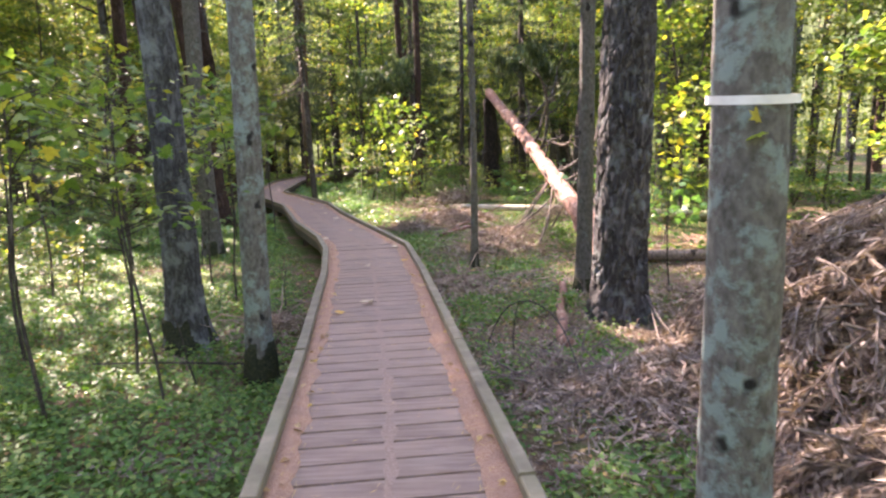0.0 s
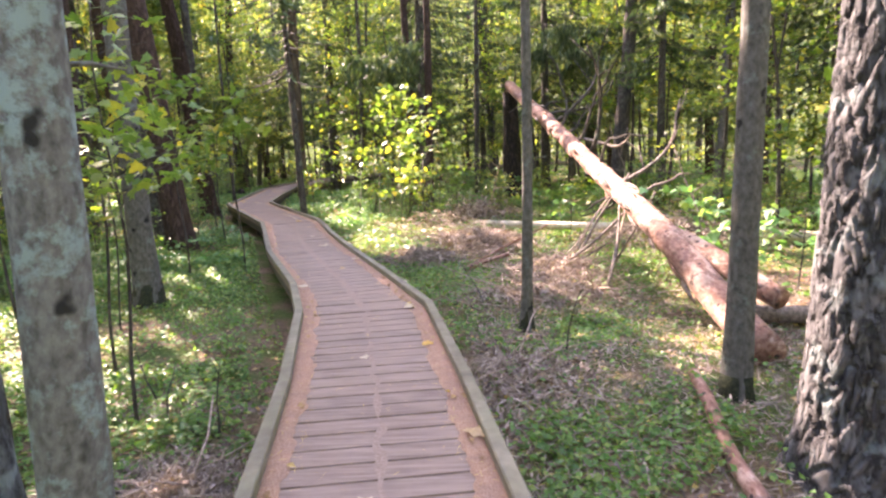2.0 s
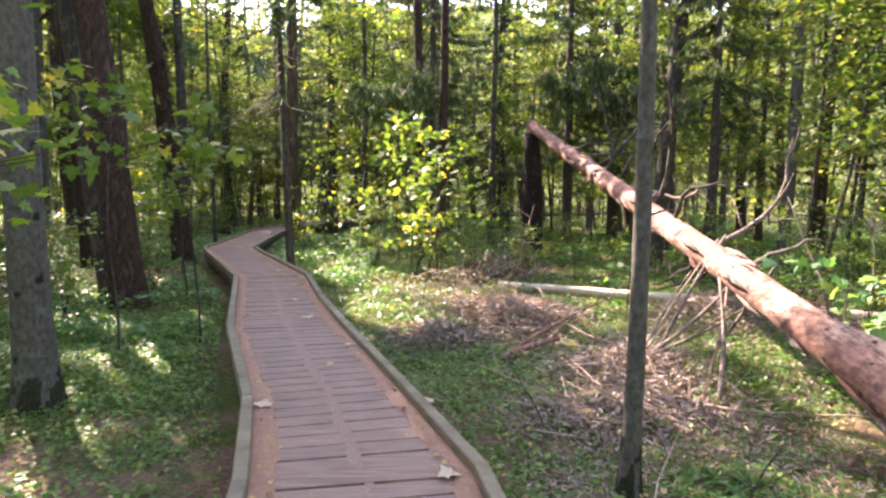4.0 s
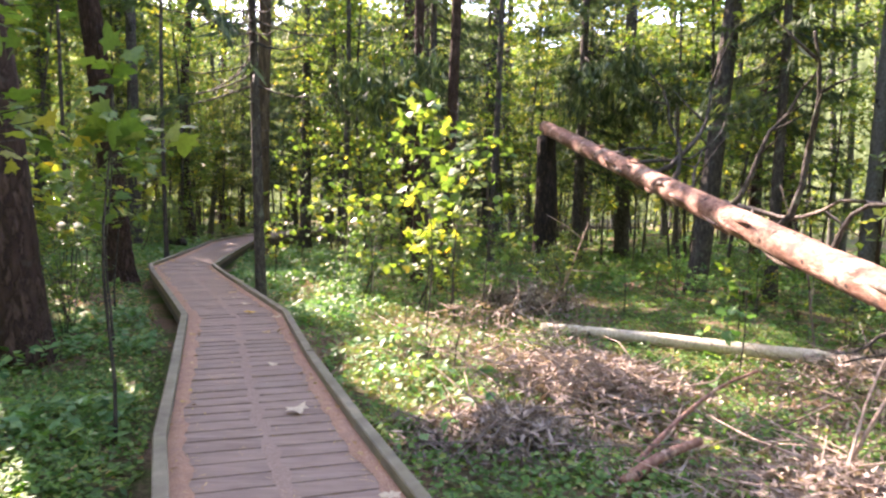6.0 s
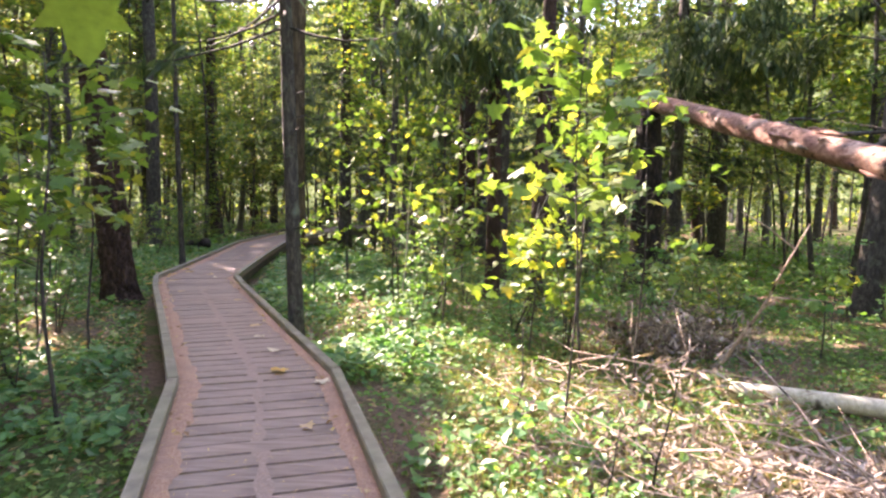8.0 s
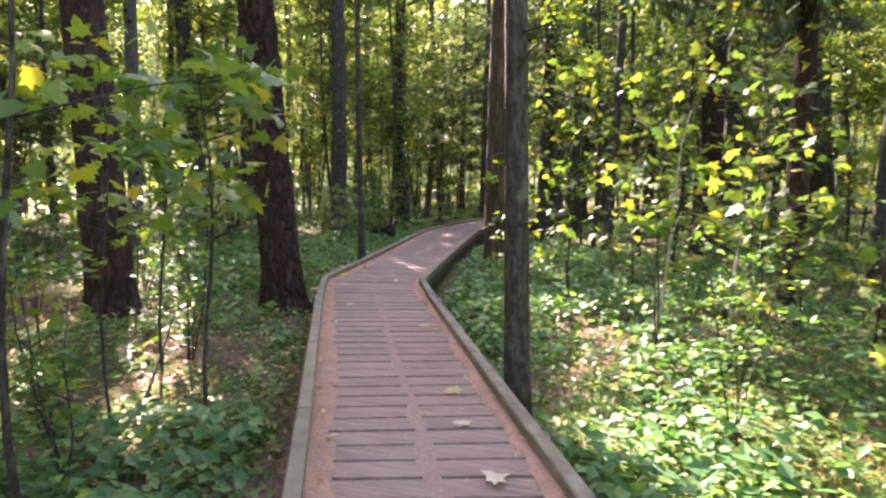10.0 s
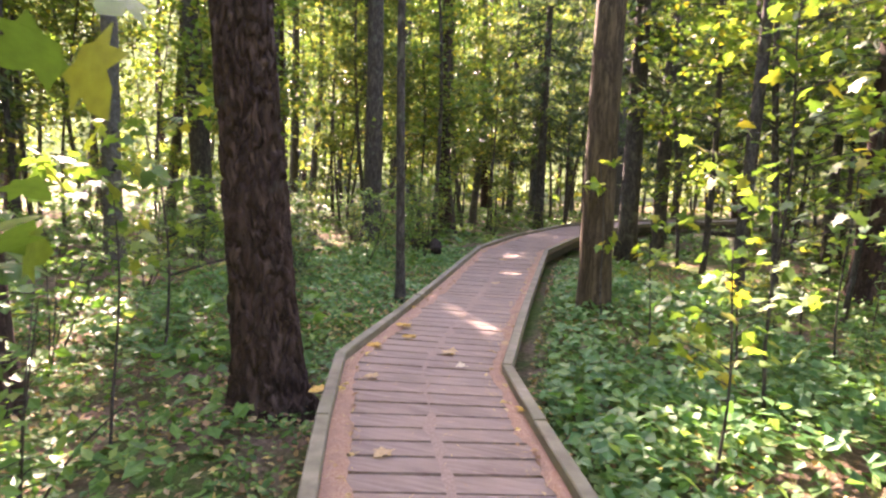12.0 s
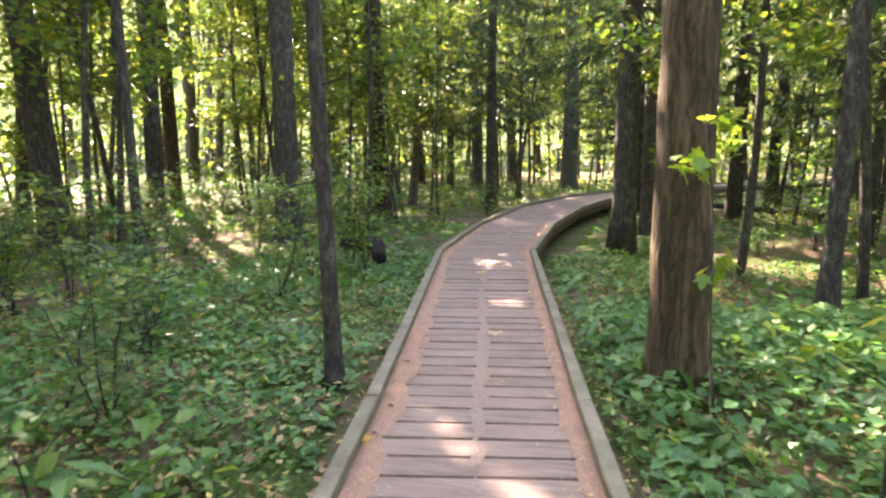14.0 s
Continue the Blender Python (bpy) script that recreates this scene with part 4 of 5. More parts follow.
log("fallen_branch", [on(1.75, 9.7, 0.08), on(2.2, 10.1, 0.22), on(2.75, 10.5, 0.35), on(3.0, 10.4, 0.5)], 0.022, 0.012, FALLEN, "bent reddish branch on the brush heap", 16, 8)
log("fallen_branch", [on(1.6, 9.5, 0.05), on(1.9, 9.75, 0.1), on(2.3, 9.9, 0.16)], 0.045, 0.03, FALLEN, "short reddish branch in the grass", 12, 8)
log("fallen_branch", [on(-0.2, 2.6, 0.05), on(-0.8, 2.3, 0.12), on(-1.5, 2.25, 0.08)], 0.012, 0.008, DARK, "thin dark stick on the green plants", 12, 6)
log("fallen_log", [on(-7.6, 27.2, 0.1), on(-6.8, 26.4, 0.3), on(-6.5, 25.5, 0.2)], 0.12, 0.1, CHAR, "dark rotten log among low plants", 14, 10)
log("fallen_log", [on(2.0, 33.0, 0.15), on(-1.0, 34.5, 0.25)], 0.09, 0.07, DARK, "dark fallen log near the bend", 14, 10)

# root mound of an overturned tree
r = np.random.default_rng(41)
mound = thing("root_mound", pose(2.2, 15.5, gz(2.2, 15.5)), "brown mound of roots and earth with dead needles", "root mound")
c = r.normal(size=(2600, 3)) * np.array((0.42, 0.35, 0.16)) + np.array((0, 0, 0.18))
v, f = blades(c, r.uniform(0.04, 0.16, len(c)), r.uniform(0.015, 0.04, len(c)), 0.2, r=r)
tagged(put("dead_foliage", mesh_from("dead_foliage", v, f, BRACKEN), mound), kind="stuff")
parts = [branch(r, (r.normal() * 0.3, r.normal() * 0.25, 0.1), r.normal(size=3) + np.array((0, 0, 0.5)), r.uniform(0.4, 0.9), 0.02, 4)[0] for _ in range(24)]
tagged(put("root_tangle", tube_mesh("root_tangle", parts, DEADWOOD), mound), kind="stuff")


def brush_heap(x, y, sx, sy, hgt, sticks, needles, material, label, seed, stick=BRUSH, leafy=0.035):
    r = np.random.default_rng(seed)
    heap = thing("brush_heap", pose(x, y, 0), label, "brush heap")
    xy = r.normal(size=(sticks, 2)) * (sx * 0.5, sy * 0.5)
    g = ground_z(xy + (x, y))
    parts = []
    for k in range(sticks):
        top = hgt * math.exp(-((xy[k, 0] / sx) ** 2 + (xy[k, 1] / sy) ** 2))
        s = np.array((xy[k, 0], xy[k, 1], g[k] + r.uniform(0.0, 1.0) * top))
        a = r.uniform(0, 6.28)
        d = np.array((math.cos(a), math.sin(a), r.normal() * 0.25))
        ln = r.uniform(0.25, 0.95)
        m = s + d * ln * 0.5 + r.normal(size=3) * 0.04
        parts.append(tube([s, m, s + d * ln + r.normal(size=3) * 0.07], np.array((1, 0.75, 0.35)) * r.uniform(0.004, 0.012), 4))
    tagged(put("brushwood", tube_mesh("brushwood", parts, stick), heap), kind="stuff")
    xy = r.normal(size=(needles, 2)) * (sx * 0.52, sy * 0.52)
    top = hgt * np.exp(-((xy[:, 0] / sx) ** 2 + (xy[:, 1] / sy) ** 2))
    z = ground_z(xy + (x, y)) + r.uniform(0.1, 1.0, needles) * top
    v, f = blades(np.column_stack([xy, z]), r.uniform(0.05, 0.17, needles), r.uniform(0.012, leafy, needles), 0.5, r=r)
    tagged(put("dead_foliage", mesh_from("dead_foliage", v, f, material), heap), kind="stuff")


def bough_heap(x, y, sx, sy, hgt, boughs, label, seed):
    """A mound of withered spruce boughs, each a drooping stem hung with shaggy twigs."""
    r = np.random.default_rng(seed)
    heap = thing("bough_heap", pose(x, y, 0), label, "brush heap")
    stems, spots_, ways = [], [], []
    for _ in range(boughs):
        u, a = math.sqrt(r.random()), r.uniform(0, 6.28)
        px, py = u * sx * math.cos(a), u * sy * math.sin(a)
        top = gz(x + px, y + py) + hgt * max(0.0, 1 - u ** 1.7) * r.uniform(0.75, 1.08) + 0.06
        b = a + r.normal() * 0.8
        ln = r.uniform(0.45, 1.0)
        d = np.array((math.cos(b), math.sin(b), 0))
        t = np.linspace(0, 1, 5)[:, None]
        fall = np.array((0, 0, -1)) * (0.12 * t + (0.35 + 0.5 * u) * t ** 2) * ln
        line = np.array((px, py, top)) - d * ln * 0.35 + d * ln * t + fall
        line[:, 2] = np.maximum(line[:, 2], ground_z(line[:, :2] + (x, y)) + 0.03)
        stems.append(tube(line, np.linspace(0.012, 0.003, 5), 4))
        m = int(150 * ln)
        w = r.uniform(0.1, 1.0, m)
        c = np.column_stack([np.interp(w, t[:, 0], line[:, k]) for k in range(3)])
        side = np.cross(d, (0, 0, 1)) * np.where(r.random(m) < 0.5, -1, 1)[:, None]
        way = side * r.uniform(0.2, 1.0, (m, 1)) + d * 0.5 + np.array((0, 0, -0.75)) + r.normal(size=(m, 3)) * 0.25
        spots_.append(c + way * 0.06)
        ways.append(way)
    tagged(put("branchwork", tube_mesh("branchwork", stems, DEADWOOD), heap), kind="stuff")
    c, wy = np.concatenate(spots_), np.concatenate(ways)
    v, f = blades(c, r.uniform(0.06, 0.17, len(c)), r.uniform(0.008, 0.03, len(c)), 0.1, 0.35, r, wy)
    tagged(put("withered_foliage", mesh_from("withered_foliage", v, f, BRACKEN), heap), kind="stuff")


bough_heap(4.75, 1.1, 1.6, 2.3, 1.42, 620, "high heap of dead brown spruce boughs", 167)
bough_heap(3.55, -0.9, 0.7, 1.2, 0.75, 220, "withered boughs behind the tape-marked trunk", 169)
brush_heap(2.0, 11.5, 1.0, 1.0, 0.34, 260, 5000, BRACKEN, "sunlit heap of pale dry twigs and brush", 61)
brush_heap(0.95, 10.35, 0.7, 0.5, 0.26, 120, 3000, BRACKEN, "darker heap of dead branches beside the deck", 62, DEADWOOD)
brush_heap(2.9, 9.0, 0.8, 1.0, 0.2, 160, 3000, BRACKEN, "reddish dry branches under the fallen pine", 63)
brush_heap(2.5, 8.0, 1.0, 0.5, 0.14, 90, 2600, BRACKEN, "thin layer of reddish brush on the ground", 64)
brush_heap(2.45, 1.7, 0.5, 0.9, 0.12, 90, 2200, BRACKEN, "brown debris and twigs beside the kerb", 65, DEADWOOD, 0.026)
brush_heap(3.3, 1.2, 0.7, 0.9, 0.3, 110, 6000, BRACKEN, "dead brown fern and needles at the foot of trees", 66, DEADWOOD, 0.026)
brush_heap(5.6, 3.0, 1.4, 1.6, 0.7, 180, 20000, BRACKEN, "large heap of withered brown spruce boughs", 68, DEADWOOD, 0.03)
brush_heap(5.2, 11.2, 1.6, 1.2, 0.4, 160, 3000, BRACKEN, "tangle of bare branches around the fallen pine crown", 70, DEADWOOD)
brush_heap(0.9, 12.7, 0.8, 0.9, 0.1, 70, 2000, BRACKEN, "light brown dry litter on the sunny bank", 71)
brush_heap(1.9, 5.4, 0.6, 0.9, 0.09, 60, 1800, BRACKEN, "brown needles and twigs on mossy ground", 72)
brush_heap(1.2, 13.5, 1.2, 1.4, 0.5, 60, 500, BRACKEN, "bare upright twigs behind the sunny bank", 73)
brush_heap(-0.3, 3.6, 0.45, 0.6, 0.06, 40, 4500, BRACKEN, "patch of reddish brown leaf litter by the kerb", 74)

# ---- low growth: leaves nobody could count ----


def cover(name, n, lo, hi, label, material, length, width, height, density, seed, clear=0.72, upright=0.9, way=None, category="plants"):
    """Leaves strewn over the ground where density(x, y) allows."""
    r = np.random.default_rng(seed)
    xy = r.uniform(lo, hi, (n * 3, 2))
    keep = (deck_distance(xy) > clear) & (r.random(len(xy)) < density(xy))
    xy = xy[keep][:n]
    tuft = 0.55 + 0.45 * wave(xy, seed + 1, 1.6)
    z = ground_z(xy) + r.uniform(0.02, 1.0, len(xy)) * height * np.clip(tuft, 0.15, 1)
    wv = None
    if way is not None:
        wv = r.normal(size=(len(xy), 3)) * 0.45 + np.array(way)
    v, f = blades(np.column_stack([xy, z]), r.uniform(*length, len(xy)), r.uniform(*width, len(xy)), upright, r=r, way=wv)
    tagged(put(name, mesh_from(name, v, f, material)), label, category, kind="stuff")


def patchy(seed, scale, level, soft=0.25):
    return lambda xy: np.clip((wave(xy, seed, scale) - level) / soft, 0, 1)


def left_bank(xy):
    x, y = xy[:, 0], xy[:, 1]
    return np.where(x < 1.3 - 0.32 * y, 1.0, np.where((x > 2.0) & (y < 9), 0.1, 0.3)) * np.clip((wave(xy, 91, 1.4) + 0.75) / 0.5, 0.04, 1) * (1 - 0.9 * np.exp(-(((x + 0.3) / 0.5) ** 2 + ((y - 3.6) / 0.6) ** 2)))


def sunny_bank(xy):
    return np.clip((wave(xy, 92, 1.1) + 0.5) / 0.5, 0.08, 1)


cover("ground_plants", 110000, (-5.5, -4.5), (5, 12), "low green wood sorrel and moss covering the ground", GREEN, (0.03, 0.07), (0.022, 0.052), 0.14, left_bank, 101)
cover("ground_plants", 75000, (-9, 8), (6, 27), "low green forest plants", GREEN, (0.035, 0.08), (0.025, 0.055), 0.17, sunny_bank, 102)
cover("ground_plants", 26000, (-22, 18), (18, 46), "green undergrowth further into the wood", GREEN, (0.1, 0.2), (0.07, 0.14), 0.4, patchy(93, 0.7, -0.5), 103, 1.1)
cover("ground_plants", 16000, (-16, -8), (-5, 20), "green undergrowth on the wooded side", GREEN, (0.08, 0.17), (0.06, 0.12), 0.35, patchy(94, 0.7, -0.5), 104, 1.1)
cover("ground_plants", 14000, (5, 6), (18, 28), "green undergrowth behind the fallen pine", GREEN, (0.08, 0.17), (0.06, 0.12), 0.35, patchy(95, 0.7, -0.6), 105, 1.1)
cover("ground_plants", 7000, (1.75, -1.8), (3.2, 7.0), "patches of green moss plants among brown needles", GREEN, (0.03, 0.07), (0.022, 0.052), 0.17, patchy(141, 1.7, -0.15), 115)
cover("broad_herbs", 7000, (-4.5, 10), (1.2, 24), "broad green herb leaves beside the boardwalk", HERB, (0.08, 0.15), (0.06, 0.1), 0.3, lambda xy: patchy(96, 1.0, -0.25)(xy) * np.where(xy[:, 0] > -0.5, 0.25, 1.0), 106, 0.85)
cover("broad_herbs", 3800, (-3.6, 17), (-1.2, 24), "lush green herbs at the foot of the brown trunk", HERB, (0.06, 0.13), (0.045, 0.09), 0.3, sunny_bank, 107, 0.85)
cover("broad_herbs", 5200, (-8.5, 18.6), (-3.8, 27), "soft green herbs carpeting the shaded ground", HERB, (0.05, 0.11), (0.04, 0.08), 0.26, patchy(131, 1.3, -0.35), 113, 0.8)
cover("grass", 26000, (-4, -3), (6, 24), "thin green and yellow grass blades", GRASS, (0.09, 0.22), (0.004, 0.009), 0.12, patchy(97, 1.2, -0.2), 108, 0.72, 0.0, (0, 0, 1.2), "grass")
cover("grass", 12000, (-0.4, 10.4), (2.2, 15.5), "dry yellow grass on the sunny bank", GRASS, (0.08, 0.2), (0.004, 0.009), 0.1, patchy(121, 1.2, -0.6), 112, 0.8, 0.0, (0.2, 0, 0.8), "grass")
cover("needle_litter", 30000, (1.5, -2.5), (5.5, 11), "brown needles and dead twigs on the ground", BRACKEN, (0.05, 0.14), (0.006, 0.02), 0.07, patchy(99, 1.1, -0.6), 110, 0.75, 0.8, None, "needles")
cover("needle_litter", 7000, (-1.2, 0.5), (0.6, 5), "reddish needle litter in patches beside the kerb", BRACKEN, (0.05, 0.12), (0.006, 0.02), 0.04, patchy(120, 1.6, 0.1), 111, 0.72, 1.0, None, "needles")
cover("leaf_litter", 16000, (-8, -4.5), (8, 27), "brown fallen leaves strewn over the ground", FALLEN_LEAF, (0.03, 0.08), (0.025, 0.06), 0.03, patchy(98, 0.9, -0.5), 109, 0.7, 1.2, None, "leaves")

cover("leaf_litter", 9000, (-9.5, 14), (-2, 27), "brown withered leaves caught among the herbs", FALLEN_LEAF, (0.03, 0.08), (0.02, 0.05), 0.12, patchy(140, 1.1, -0.6), 114, 0.7, 0.8, None, "leaves")

# ---- saplings with maple leaves ----


def sapling(x, y, height, leaves, size, material, label, seed, lean=(0, 0), spread=0.5, low=0.35, stem=0.008, lobed_leaves=True, z=None):
    r = np.random.default_rng(seed)
    base = thing("maple_sapling", pose(x, y, gz(x, y) if z is None else z), label, "sapling")
    h = np.linspace(-0.1, 1, 9) * height
    bend = np.column_stack([lean[0] * np.clip(h, 0, 99), lean[1] * np.clip(h, 0, 99), h]) + np.column_stack([0.03 * np.sin(h * 3 + seed), 0.03 * np.cos(h * 2.3 + seed), 0 * h])
    parts = [tube(bend, np.linspace(stem * 1.4, stem * 0.4, 9), 6)]
    c = []
    twigs = max(3, leaves // 7)
    for _ in range(twigs):
        u = r.uniform(low, 1.0)
        b = np.array([np.interp(u * height, h, bend[:, k]) for k in range(3)])
        a = r.uniform(0, 6.28)
        ln = spread * r.uniform(0.4, 1.0) * (1.25 - 0.5 * u)
        d = np.array((math.cos(a), math.sin(a), 0.3)) * ln
        parts.append(tube([b, b + d * 0.5 + np.array((0, 0, 0.02)), b + d], (stem * 0.5, stem * 0.35, stem * 0.15), 4))
        m = max(2, leaves // twigs)
        c.append(b + d * r.uniform(0.35, 1.05, (m, 1)) + r.normal(size=(m, 3)) * spread * np.array((0.13, 0.13, 0.06)))
    put("stem", tube_mesh("stem", parts[:1], DARK), base)
    tagged(put("branchwork", tube_mesh("branchwork", parts[1:], DARK), base), kind="stuff")
    c = np.concatenate(c)
    v, f = lobed(c, r.uniform(0.6, 1.1, len(c)) * size, 0.9, r) if lobed_leaves else blades(c, r.uniform(0.8, 1.2, len(c)) * size, r.uniform(0.4, 0.6, len(c)) * size, 0.8, r=r)
    tagged(put("foliage", mesh_from("leaves", v, f, material), base), kind="stuff")


GREEN_SAP = "young maple with thin dark stem and green lobed leaves"
YELLOW_SAP = "young maple with bright yellow-green autumn leaves"
sapling(0.57, 15.2, 1.5, 120, 0.14, YELLOW, YELLOW_SAP, 401, spread=0.75)
sapling(-0.35, 16.6, 1.7, 130, 0.13, MAPLE, GREEN_SAP, 402, spread=0.8)
sapling(-1.0, 17.6, 2.6, 150, 0.13, MAPLE, GREEN_SAP, 403, spread=0.9)
sapling(0.0, 18.6, 3.4, 220, 0.14, MAPLE, GREEN_SAP, 404, spread=1.1, stem=0.014)
sapling(-1.9, 19.2, 3.0, 170, 0.13, MAPLE, GREEN_SAP, 405, spread=0.9, stem=0.012)
sapling(1.3, 14.0, 2.6, 90, 0.14, MAPLE, GREEN_SAP, 406, spread=0.8, low=0.4)
sapling(0.5, 13.1, 2.9, 140, 0.17, MAPLE, GREEN_SAP, 407, spread=0.9, low=0.5)
sapling(0.95, 14.7, 3.3, 150, 0.16, MAPLE, GREEN_SAP, 436, spread=1.0, low=0.5, stem=0.012)
sapling(-3.9, 14.9, 2.3, 120, 0.17, MAPLE, GREEN_SAP, 437, spread=0.8, low=0.55, stem=0.011)
sapling(-1.2, 3.6, 2.6, 150, 0.13, MAPLE, GREEN_SAP, 408, spread=0.9, low=0.5, stem=0.012)
sapling(-0.6, 1.5, 2.3, 70, 0.12, MAPLE, GREEN_SAP, 409, lean=(-0.12, 0.1), spread=0.7, low=0.55, stem=0.01)
sapling(-1.3, 1.2, 2.5, 110, 0.12, MAPLE, GREEN_SAP, 410, spread=0.9, low=0.45, stem=0.012)
sapling(-2.3, 2.6, 2.8, 160, 0.13, MAPLE, GREEN_SAP, 411, spread=1.1, low=0.45, stem=0.014)
sapling(-1.6, 5.6, 2.8, 110, 0.14, MAPLE, GREEN_SAP, 412, spread=0.9, low=0.55, stem=0.012)
sapling(-2.2, 6.9, 2.4, 90, 0.14, YELLOW, YELLOW_SAP, 413, spread=0.9, low=0.55)
sapling(-3.6, 5.2, 3.0, 160, 0.14, MAPLE, GREEN_SAP, 414, spread=1.1, low=0.4, stem=0.014)
sapling(-2.5, 9.5, 2.9, 140, 0.15, MAPLE, GREEN_SAP, 415, spread=0.9, low=0.55, stem=0.012)
sapling(-3.1, 12.9, 2.6, 120, 0.15, MAPLE, GREEN_SAP, 416, spread=0.9, low=0.45, stem=0.012)
sapling(-4.4, 14.6, 2.4, 110, 0.15, YELLOW, YELLOW_SAP, 417, spread=0.9, low=0.5)
sapling(-4.9, 15.7, 2.3, 110, 0.14, MAPLE, GREEN_SAP, 418, spread=0.9, low=0.45, stem=0.01)
sapling(-5.6, 17.2, 1.6, 60, 0.13, MAPLE, GREEN_SAP, 419, spread=0.6, low=0.5)
sapling(-6.6, 18.7, 2.2, 120, 0.13, MAPLE, GREEN_SAP, 420, spread=0.9, low=0.3, stem=0.01)
sapling(-2.3, 18.1, 1.4, 120, 0.1, MAPLE, GREEN_SAP, 421, spread=0.5)
sapling(-2.7, 20.3, 1.3, 40, 0.095, YELLOW, YELLOW_SAP, 422, spread=0.45)
sapling(-2.0, 20.0, 1.6, 70, 0.12, MAPLE, GREEN_SAP, 423, spread=0.6)
sapling(-1.1, 20.7, 2.2, 90, 0.1, MAPLE, GREEN_SAP, 424, spread=0.8)
sapling(-3.12, 21.2, 1.75, 34, 0.12, YELLOW, YELLOW_SAP, 425, lean=(-0.1, 0.05), spread=0.42, low=0.42)
sapling(4.7, 8.6, 1.2, 110, 0.15, HERB, "low shrub with bright green broad leaves behind the log", 426, spread=0.8, low=0.2, stem=0.01)
sapling(5.4, 7.4, 1.0, 100, 0.15, HERB, "low shrub with bright green broad leaves behind the log", 427, spread=0.8, low=0.2, stem=0.01)
sapling(5.3, 5.6, 2.6, 130, 0.12, YELLOW, YELLOW_SAP, 428, spread=0.9, low=0.4)
sapling(6.6, 8.0, 2.6, 150, 0.13, MAPLE, GREEN_SAP, 429, spread=1.0, low=0.4, stem=0.012)
sapling(4.4, 4.6, 2.4, 70, 0.11, YELLOW, YELLOW_SAP, 430, spread=0.7, low=0.5)
sapling(-0.95, 4.6, 2.9, 120, 0.13, MAPLE, GREEN_SAP, 431, spread=0.9, low=0.5, stem=0.012)
sapling(-2.0, 4.1, 3.0, 170, 0.13, MAPLE, GREEN_SAP, 432, spread=1.1, low=0.4, stem=0.014)
sapling(-1.05, 2.1, 2.4, 420, 0.085, MAPLE, "young rowan with thin dark stem and small green leaflets", 433, spread=1.0, low=0.45, stem=0.011, lobed_leaves=False)
sapling(-1.9, 10.2, 2.7, 40, 0.2, MAPLE, GREEN_SAP, 434, spread=0.6, low=0.75, stem=0.012)
sapling(-3.4, 7.0, 3.2, 420, 0.09, MAPLE, "young rowan with thin dark stem and small green leaflets", 435, spread=1.2, low=0.35, stem=0.014, lobed_leaves=False)
r = np.random.default_rng(55)
for k in range(34):
    s = free_spot(r, (-9, 4), (8, 27), 1.7, spots, 0.7)
    spots.append(s)
    sapling(s[0], s[1], r.uniform(0.5, 1.5), int(r.uniform(14, 40)), 0.12, (MAPLE, HERB, YELLOW)[k % 3], "small seedling with a few broad leaves" if k % 3 < 2 else "small seedling with yellowing leaves", 500 + k, spread=0.4)
# leafy shrubs of the undergrowth
SHRUBS = []
for k in range(4):
    r2 = np.random.default_rng(700 + k)
    m = thing("undergrowth_shrub", pose(0, 0, 0), ("low leafy green shrub in the undergrowth", "thin-stemmed shrub with small pale green leaves", "leafy green shrub with drooping twigs", "airy shrub with yellowing leaves")[k], "shrub", "shrubs of the undergrowth")
    hgt = (0.9, 1.5, 1.9, 1.3)[k]
    stems, twigs, c = [], [], []
    for _ in range(4):
        d = np.array((r2.normal() * 0.22, r2.normal() * 0.22, 1.0)) * hgt * r2.uniform(0.7, 1.0)
        stems.append(tube([d * u + np.array((0, 0, -0.06)) + r2.normal(size=3) * 0.02 for u in (0, 0.35, 0.7, 1.0)], (0.009, 0.007, 0.005, 0.002), 5))
        for _ in range(7):
            b = d * r2.uniform(0.2, 1.0)
            a, ln = r2.uniform(0, 6.28), r2.uniform(0.2, 0.55)
            e = np.array((math.cos(a), math.sin(a), 0.15)) * ln
            twigs.append(tube([b, b + e * 0.5 + np.array((0, 0, 0.02)), b + e], (0.004, 0.003, 0.001), 4))
            c.append(b + e * r2.uniform(0.15, 1.05, (13, 1)) + r2.normal(size=(13, 3)) * np.array((0.06, 0.06, 0.035)))
    for q in stems:
        put("stem", tube_mesh("stem", [q], DARK), m)
    tagged(put("branchwork", tube_mesh("branchwork", twigs, DARK), m), kind="stuff")
    c = np.concatenate(c)
    v, f = blades(c, r2.uniform(0.05, 0.11, len(c)), r2.uniform(0.035, 0.07, len(c)), 0.8, r=r2)
    tagged(put("foliage", mesh_from("foliage", v, f, (HERB, MAPLE, GREEN, CANOPY)[k]), m), kind="stuff")
    SHRUBS.append(m)
r = np.random.default_rng(56)
count = 0
for (xl, xh), (yl, yh), num in [((-15, -6.0), (17, 33), 80), ((-2.4, 6), (20, 31), 34), ((-7.5, -2.8), (5, 17), 30), ((-1, 3.2), (14.5, 20), 16), ((5, 11), (8, 20), 26), ((-6.5, -2.2), (0, 6), 12)]:
    for _ in range(num):
        s = free_spot(r, (xl, yl), (xh, yh), 1.35, spots, 0.45)
        if s is None:
            continue
        spots.append(s)
        at = pose(s[0], s[1], gz(*s), r.uniform(-6, 6), r.uniform(-6, 6), r.uniform(0, 360)) @ Matrix.Scale(r.uniform(0.7, 1.15), 4)
        if count < 4:
            SHRUBS[count].matrix_basis = at
        else:
            copy_thing(SHRUBS[count % 4], at)
        count += 1
